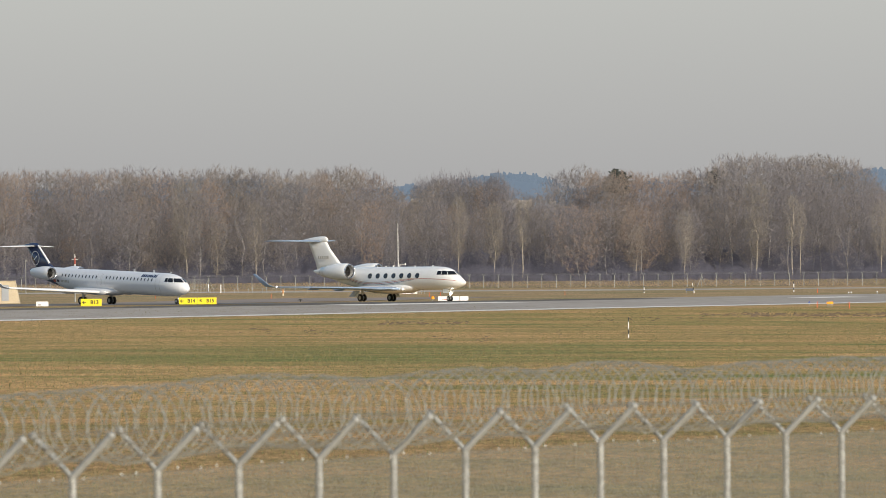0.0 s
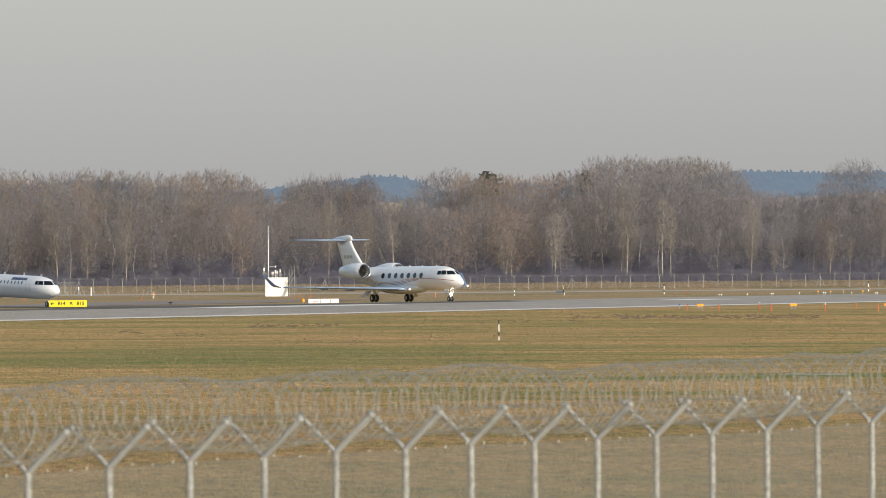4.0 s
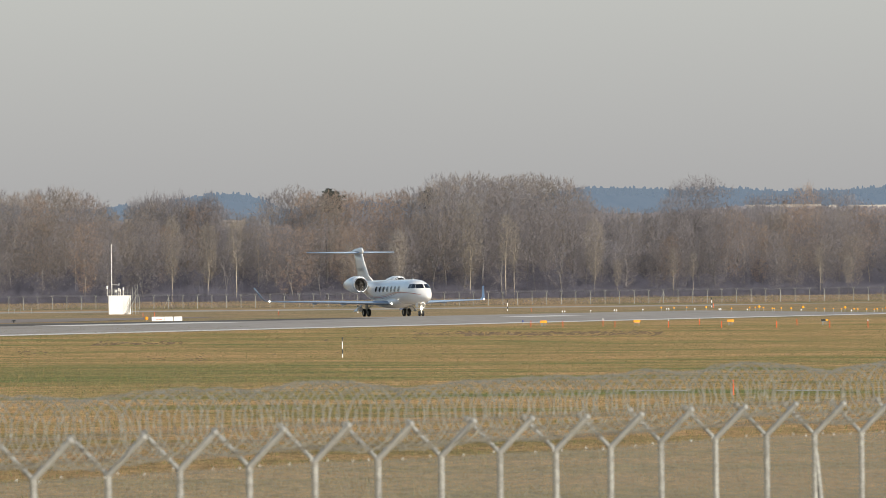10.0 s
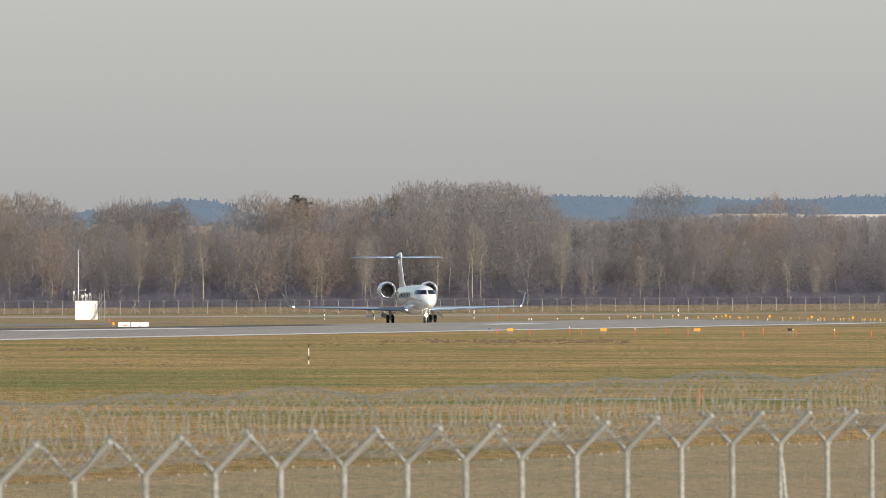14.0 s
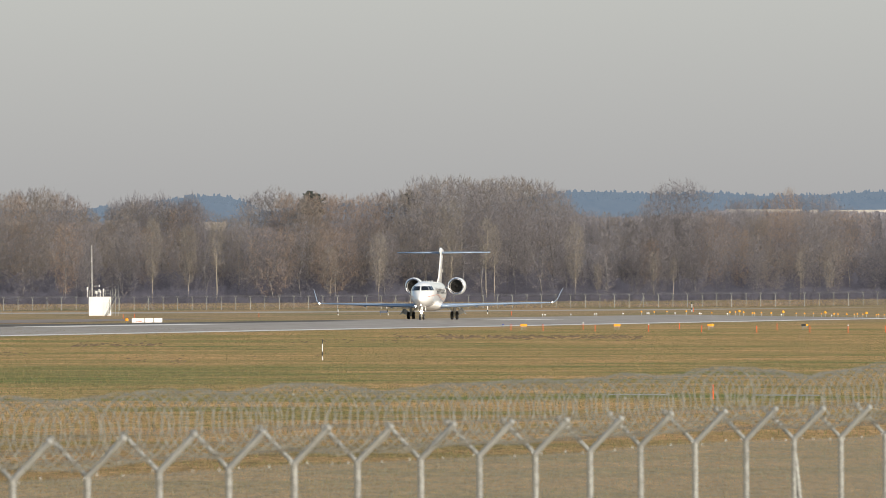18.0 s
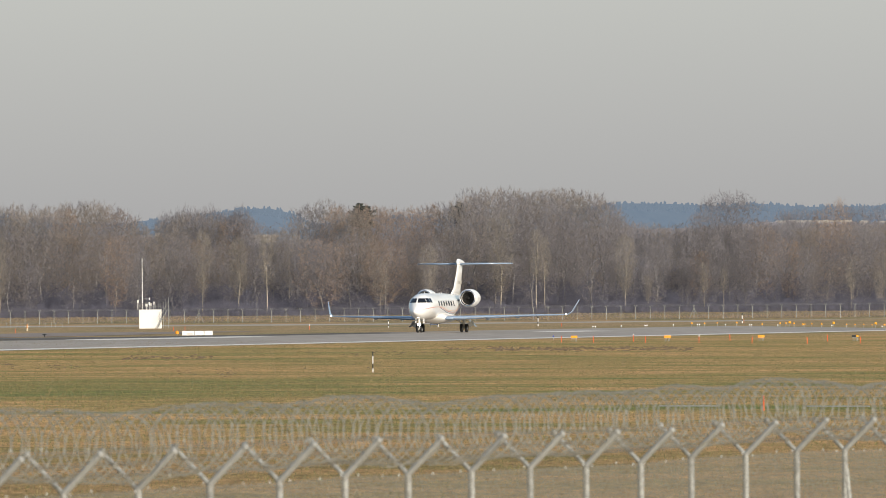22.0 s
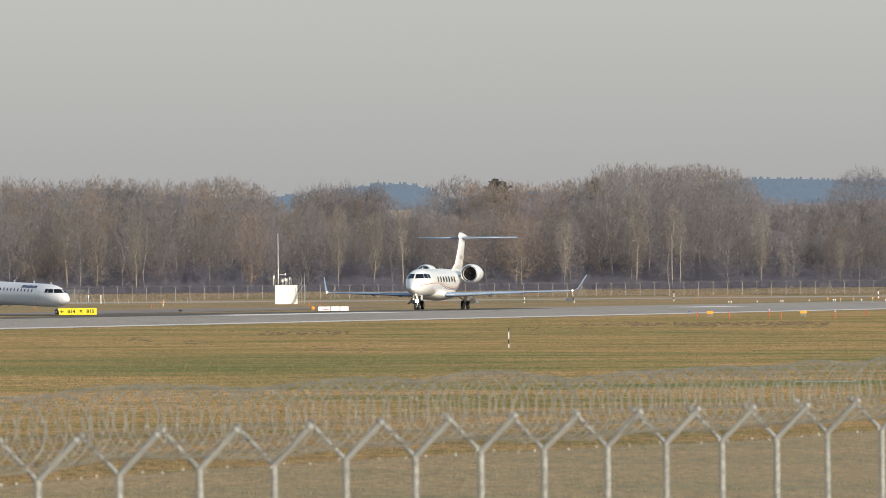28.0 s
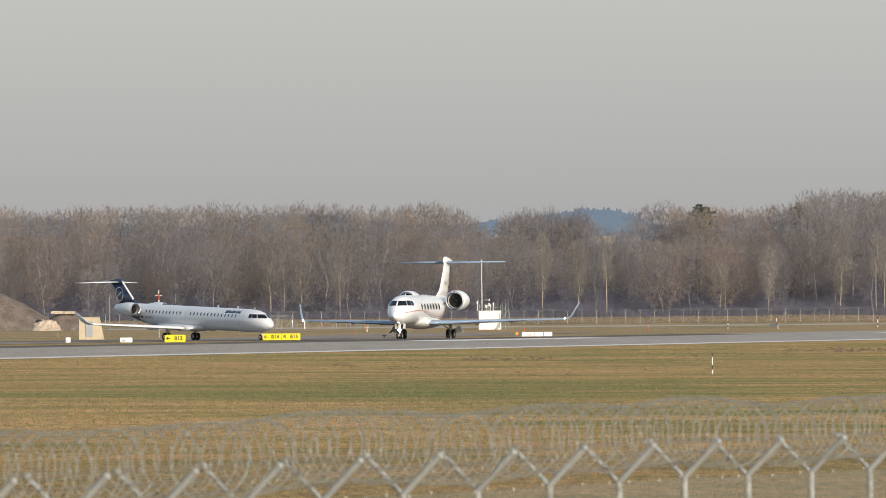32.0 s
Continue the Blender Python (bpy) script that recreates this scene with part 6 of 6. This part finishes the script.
def near_fence():
    fence = thing("security_fence", "galvanised mesh security fence with forked posts and coiled barbed wire", "fence")
    out = Vector((FY, -FX, 0))
    rnd = random.Random(8)
    for n in range(-5, 24):
        j = fence_at(n)
        g = ground_z(j.x, j.y)
        bm = bmesh.new()
        tube(bm, (j.x, j.y, g - 0.1), (j.x, j.y, j.z + 0.01), 0.042, n=12)
        if n == 16:
            tube(bm, j + out * 0.02 - Vector((0, 0, 0.25)), (j.x + out.x * 0.28, j.y + out.y * 0.28, g - 0.1), 0.034, n=10)
        post = part("post", bm, M_POST, fence, smooth=True)
        for side in (1, -1):
            bm = bmesh.new()
            tip = j + out * (0.405 * side) + Vector((0, 0, 0.405))
            tube(bm, j, tip, 0.039 if side > 0 else 0.028, n=10)
            part("arm", bm, M_GALV, post, "slanting top arm", smooth=True)
            bm = bmesh.new()
            bmesh.ops.create_uvsphere(bm, u_segments=10, v_segments=6, radius=0.045)
            part("cap", shift(bm, tip), M_GALV, post, smooth=True)
            for k in (0.33, 0.62, 0.9):
                bm = bmesh.new()
                c = j.lerp(tip, k)
                box(bm, c, (0.05, 0.05, 0.06))
                part("clip", bm, M_WIRE, post)
    # barbed strands along the arms
    for side in (1, -1):
        for k in (0.33, 0.62, 0.95):
            bm = bmesh.new()
            for n in range(-5, 23):
                a, b = fence_at(n), fence_at(n + 1)
                o = out * (0.40 * side * k) + Vector((0, 0, 0.42 * k + 0.03))
                m = (a + b) / 2 + o - Vector((0, 0, rnd.uniform(0.01, 0.03)))
                tube(bm, a + o, m, 0.004, n=3, caps=False)
                tube(bm, m, b + o, 0.004, n=3, caps=False)
                for i in range(24):
                    p = (a + o).lerp(b + o, i / 24)
                    tube(bm, p - Vector((0.015, 0, 0.03)), p + Vector((0.015, 0, 0.03)), 0.003, n=3, caps=False)
            part("barbed_strand", bm, M_WIRE, fence)
    # razor coil lying in the fork: loops bunched where they are clipped together
    vs, fs = [], []
    prev = None
    turns, seg = 236, 26
    for i in range(turns * seg):
        loop = i / seg
        ang = 2 * math.pi * i / seg
        w = loop / turns * 28 - 5 + 0.025 * math.sin(loop * 2.6) + 0.11 * noise.noise(Vector((loop * 0.23, 5, 0)))
        c = fence_at(w)
        r = 0.37 + 0.06 * noise.noise(Vector((loop * 0.11, 0, 0))) + 0.02 * noise.noise(Vector((loop * 0.5, 9, 0))) + 0.015 * noise.noise(Vector((i * 0.13, 1, 3)))
        sag = 0.13 * noise.noise(Vector((loop * 0.075, 2, 0))) + 0.05 * min(1.0, max(0.0, (w - 9) / 4)) + 0.035 * noise.noise(Vector((loop * 0.5, 2, 5)))
        p = c + out * (r * 1.04 * math.cos(ang) + 0.07 * noise.noise(Vector((loop * 0.4, 1, 0)))) + Vector((0, 0, 0.50 + sag + r * math.sin(ang)))
        p += Vector((FX, FY, 0)) * (0.05 * math.sin(ang + 0.6 * noise.noise(Vector((loop * 0.2, 8, 0)))) + 0.02 * noise.noise(Vector((i * 0.21, 5, 0))))
        if prev is not None:
            d = (p - prev)
            s = d.cross(Vector((0.4, -1, 0.2))).normalized() * 0.0070
            s2 = d.cross(s).normalized() * 0.0070
            k = len(vs)
            for e in (s, -s * 0.5 + s2 * 0.87, -s * 0.5 - s2 * 0.87):
                vs.append(prev + e)
                vs.append(p + e)
            for a, b in ((0, 2), (2, 4), (4, 0)):
                fs.append((k + a, k + a + 1, k + b + 1, k + b))
            if i % 4 == 0:
                k = len(vs)
                m = (p + prev) / 2
                e = d.normalized() * 0.016
                q = s.normalized() * 0.013
                vs += [m - e - q, m - e * 0.3, m - e + q, m + e + q, m + e * 0.3, m + e - q]
                fs += [(k, k + 1, k + 5), (k + 1, k + 2, k + 3), (k + 1, k + 3, k + 4), (k + 1, k + 4, k + 5)]
        prev = p
    ob = new("razor_coil", mesh_from("razor_coil", vs, fs, M_COIL))
    ob.parent = fence
    # diamond mesh
    vs, fs = [], []
    base = 2.35
    for n in range(-5, 23):
        a, b = fence_at(n), fence_at(n + 1)
        for i in range(42):
            for g in (1, -1):
                f = i / 42
                w = Vector((FX, FY, 0)) * (base * 0.62 * g)
                p = a.lerp(b, f) - Vector((0, 0, 0.02))
                q = p + w - Vector((0, 0, base))
                d = (q - p)
                s = out * 0.0023
                t = d.cross(out).normalized() * 0.0023
                k = len(vs)
                vs += [p - t - s, p + t, p + s - t, q - t - s, q + t, q + s - t]
                fs += [(k, k + 1, k + 4, k + 3), (k + 1, k + 2, k + 5, k + 4)]
    ob = new("wire_mesh", mesh_from("wire_mesh", vs, fs, M_MESH))
    ob.parent = fence
    tagged(ob, label="fine diamond wire mesh")
    bm = bmesh.new()
    for n in range(-5, 23):
        for dz in (-0.02, -1.1):
            tube(bm, fence_at(n) + Vector((0, 0, dz)), fence_at(n + 1) + Vector((0, 0, dz)), 0.0035, n=4, caps=False)
    part("tension_wire", bm, M_WIRE, fence)
    # twisted ends of the mesh along its top
    vs, fs = [], []
    for n in range(-5, 23):
        for i in range(36):
            p0 = fence_at(n + i / 36) + Vector((0, 0, -0.02))
            big = 0.002
            q0 = Vector((rnd.uniform(-0.01, 0.01), 0, rnd.uniform(0.02, 0.04)))
            k = len(vs)
            vs += [p0 + Vector((-big, 0, 0)), p0 + Vector((big, 0, 0)), p0 + q0 + Vector((big, 0, 0)), p0 + q0 + Vector((-big, 0, 0)), p0 + Vector((0, big, 0.015)), p0 + Vector((0, -big, 0.015))]
            fs += [(k, k + 1, k + 2, k + 3), (k, k + 4, k + 2), (k, k + 5, k + 2)]
    ob = new("mesh_edging", mesh_from("mesh_edging", vs, fs, M_MESH))
    ob.parent = fence
    # bright ties that hold the mesh to its top wire
    for n in range(-5, 23):
        for i in range(3):
            bm = bmesh.new()
            tube(bm, (0, 0, -0.011), (0, 0, 0.011), 0.009, 0.007, n=6)
            part("tie", shift(bm, fence_at(n + (i + rnd.uniform(0.1, 0.9)) / 3) + Vector((0, 0, rnd.uniform(-0.02, 0.02)))), M_TIE, fence)


near_fence()


# ---- what moves ----
# seconds, place of the nose wheel, heading in degrees left of straight at the camera
TAXI = [
    (0.0, 0.84, 1290.1, -41.83), (0.5, 3.12, 1286.1, -40.57), (1.0, 5.21, 1282.1, -39.12), (1.5, 7.23, 1278.2, -37.77), (2.0, 9.11, 1274.4, -36.35),
    (2.5, 10.93, 1270.6, -34.93), (4.5, 17.88, 1255.8, -29.67), (5.0, 19.28, 1252.2, -28.32), (5.5, 20.84, 1248.5, -26.94), (6.0, 22.13, 1244.9, -25.6),
    (6.5, 23.5, 1241.3, -24.3), (7.0, 24.65, 1237.7, -23.03), (7.5, 25.94, 1234.1, -21.8), (8.0, 26.92, 1230.5, -20.61), (8.5, 27.94, 1227.0, -19.43),
    (9.0, 28.85, 1223.4, -18.27), (9.5, 29.72, 1219.9, -17.14), (10.0, 30.46, 1216.4, -16.02), (10.5, 31.1, 1212.9, -14.91), (11.0, 31.78, 1209.4, -13.76),
    (11.5, 32.4, 1206.0, -12.56), (12.0, 32.93, 1202.6, -11.3), (12.5, 33.47, 1199.2, -9.98), (13.0, 33.91, 1195.9, -8.58), (13.5, 34.08, 1192.6, -7.09),
    (14.0, 34.11, 1189.3, -5.52), (14.5, 34.01, 1186.1, -3.89), (16.5, 33.06, 1173.5, 2.63), (17.0, 32.58, 1170.5, 4.13), (17.5, 31.97, 1167.5, 5.53),
    (18.0, 31.4, 1164.5, 6.81), (18.5, 30.72, 1161.5, 7.95), (19.0, 30.02, 1158.5, 8.93), (19.5, 29.21, 1155.6, 9.75), (20.0, 28.54, 1152.6, 10.41),
    (20.5, 27.7, 1149.6, 10.92), (21.0, 26.84, 1146.6, 11.33), (21.5, 25.91, 1143.5, 11.66), (22.0, 25.07, 1140.3, 11.9), (22.5, 24.06, 1137.1, 12.06),
    (23.0, 23.13, 1133.8, 12.16), (23.5, 22.1, 1130.3, 12.22), (24.0, 21.11, 1126.8, 12.25), (24.5, 19.9, 1123.0, 12.25), (25.0, 18.87, 1119.0, 12.24),
    (25.5, 17.63, 1114.8, 12.2), (27.5, 11.63, 1095.0, 11.91), (28.0, 9.71, 1089.1, 11.81), (28.5, 7.56, 1082.8, 11.69), (29.0, 5.28, 1075.9, 11.53),
    (29.5, 2.67, 1068.5, 11.36), (30.0, 0.08, 1060.4, 11.16), (30.5, -2.87, 1051.7, 10.91), (31.0, -5.83, 1042.2, 10.65), (31.5, -9.13, 1032.0, 10.44),
    (32.0, -12.27, 1020.8, 10.46),
]


def motions():
    rows = []
    for t, x, y, a in TAXI:
        rows.append((t, pose(x, y, ground_z(x, y) + 0.04, 0, 0, -90 - a)))
    walk(jet, rows)
    # the wheels roll with the way covered, held under a quarter turn from row to row
    way, turns = 0.0, []
    for i in range(321):
        t = i * 0.1
        scene.frame_set(frame(t))
        here = jet.matrix_world.translation.copy()
        if i:
            way = (here - last).length
        last = here
        turns.append((t, way))
    for wheels, radius in ((nose_wheels, 0.30), (main_wheels, 0.44)):
        for w in wheels:
            at, angle, spun = w.location.copy(), 0.0, []
            for t, step in turns:
                angle += min(85.0, math.degrees(step / radius))
                spun.append((t, pose(at.x, at.y, at.z, 0, angle, 0)))
            walk(w, spun)
    scene.frame_set(1)


motions()
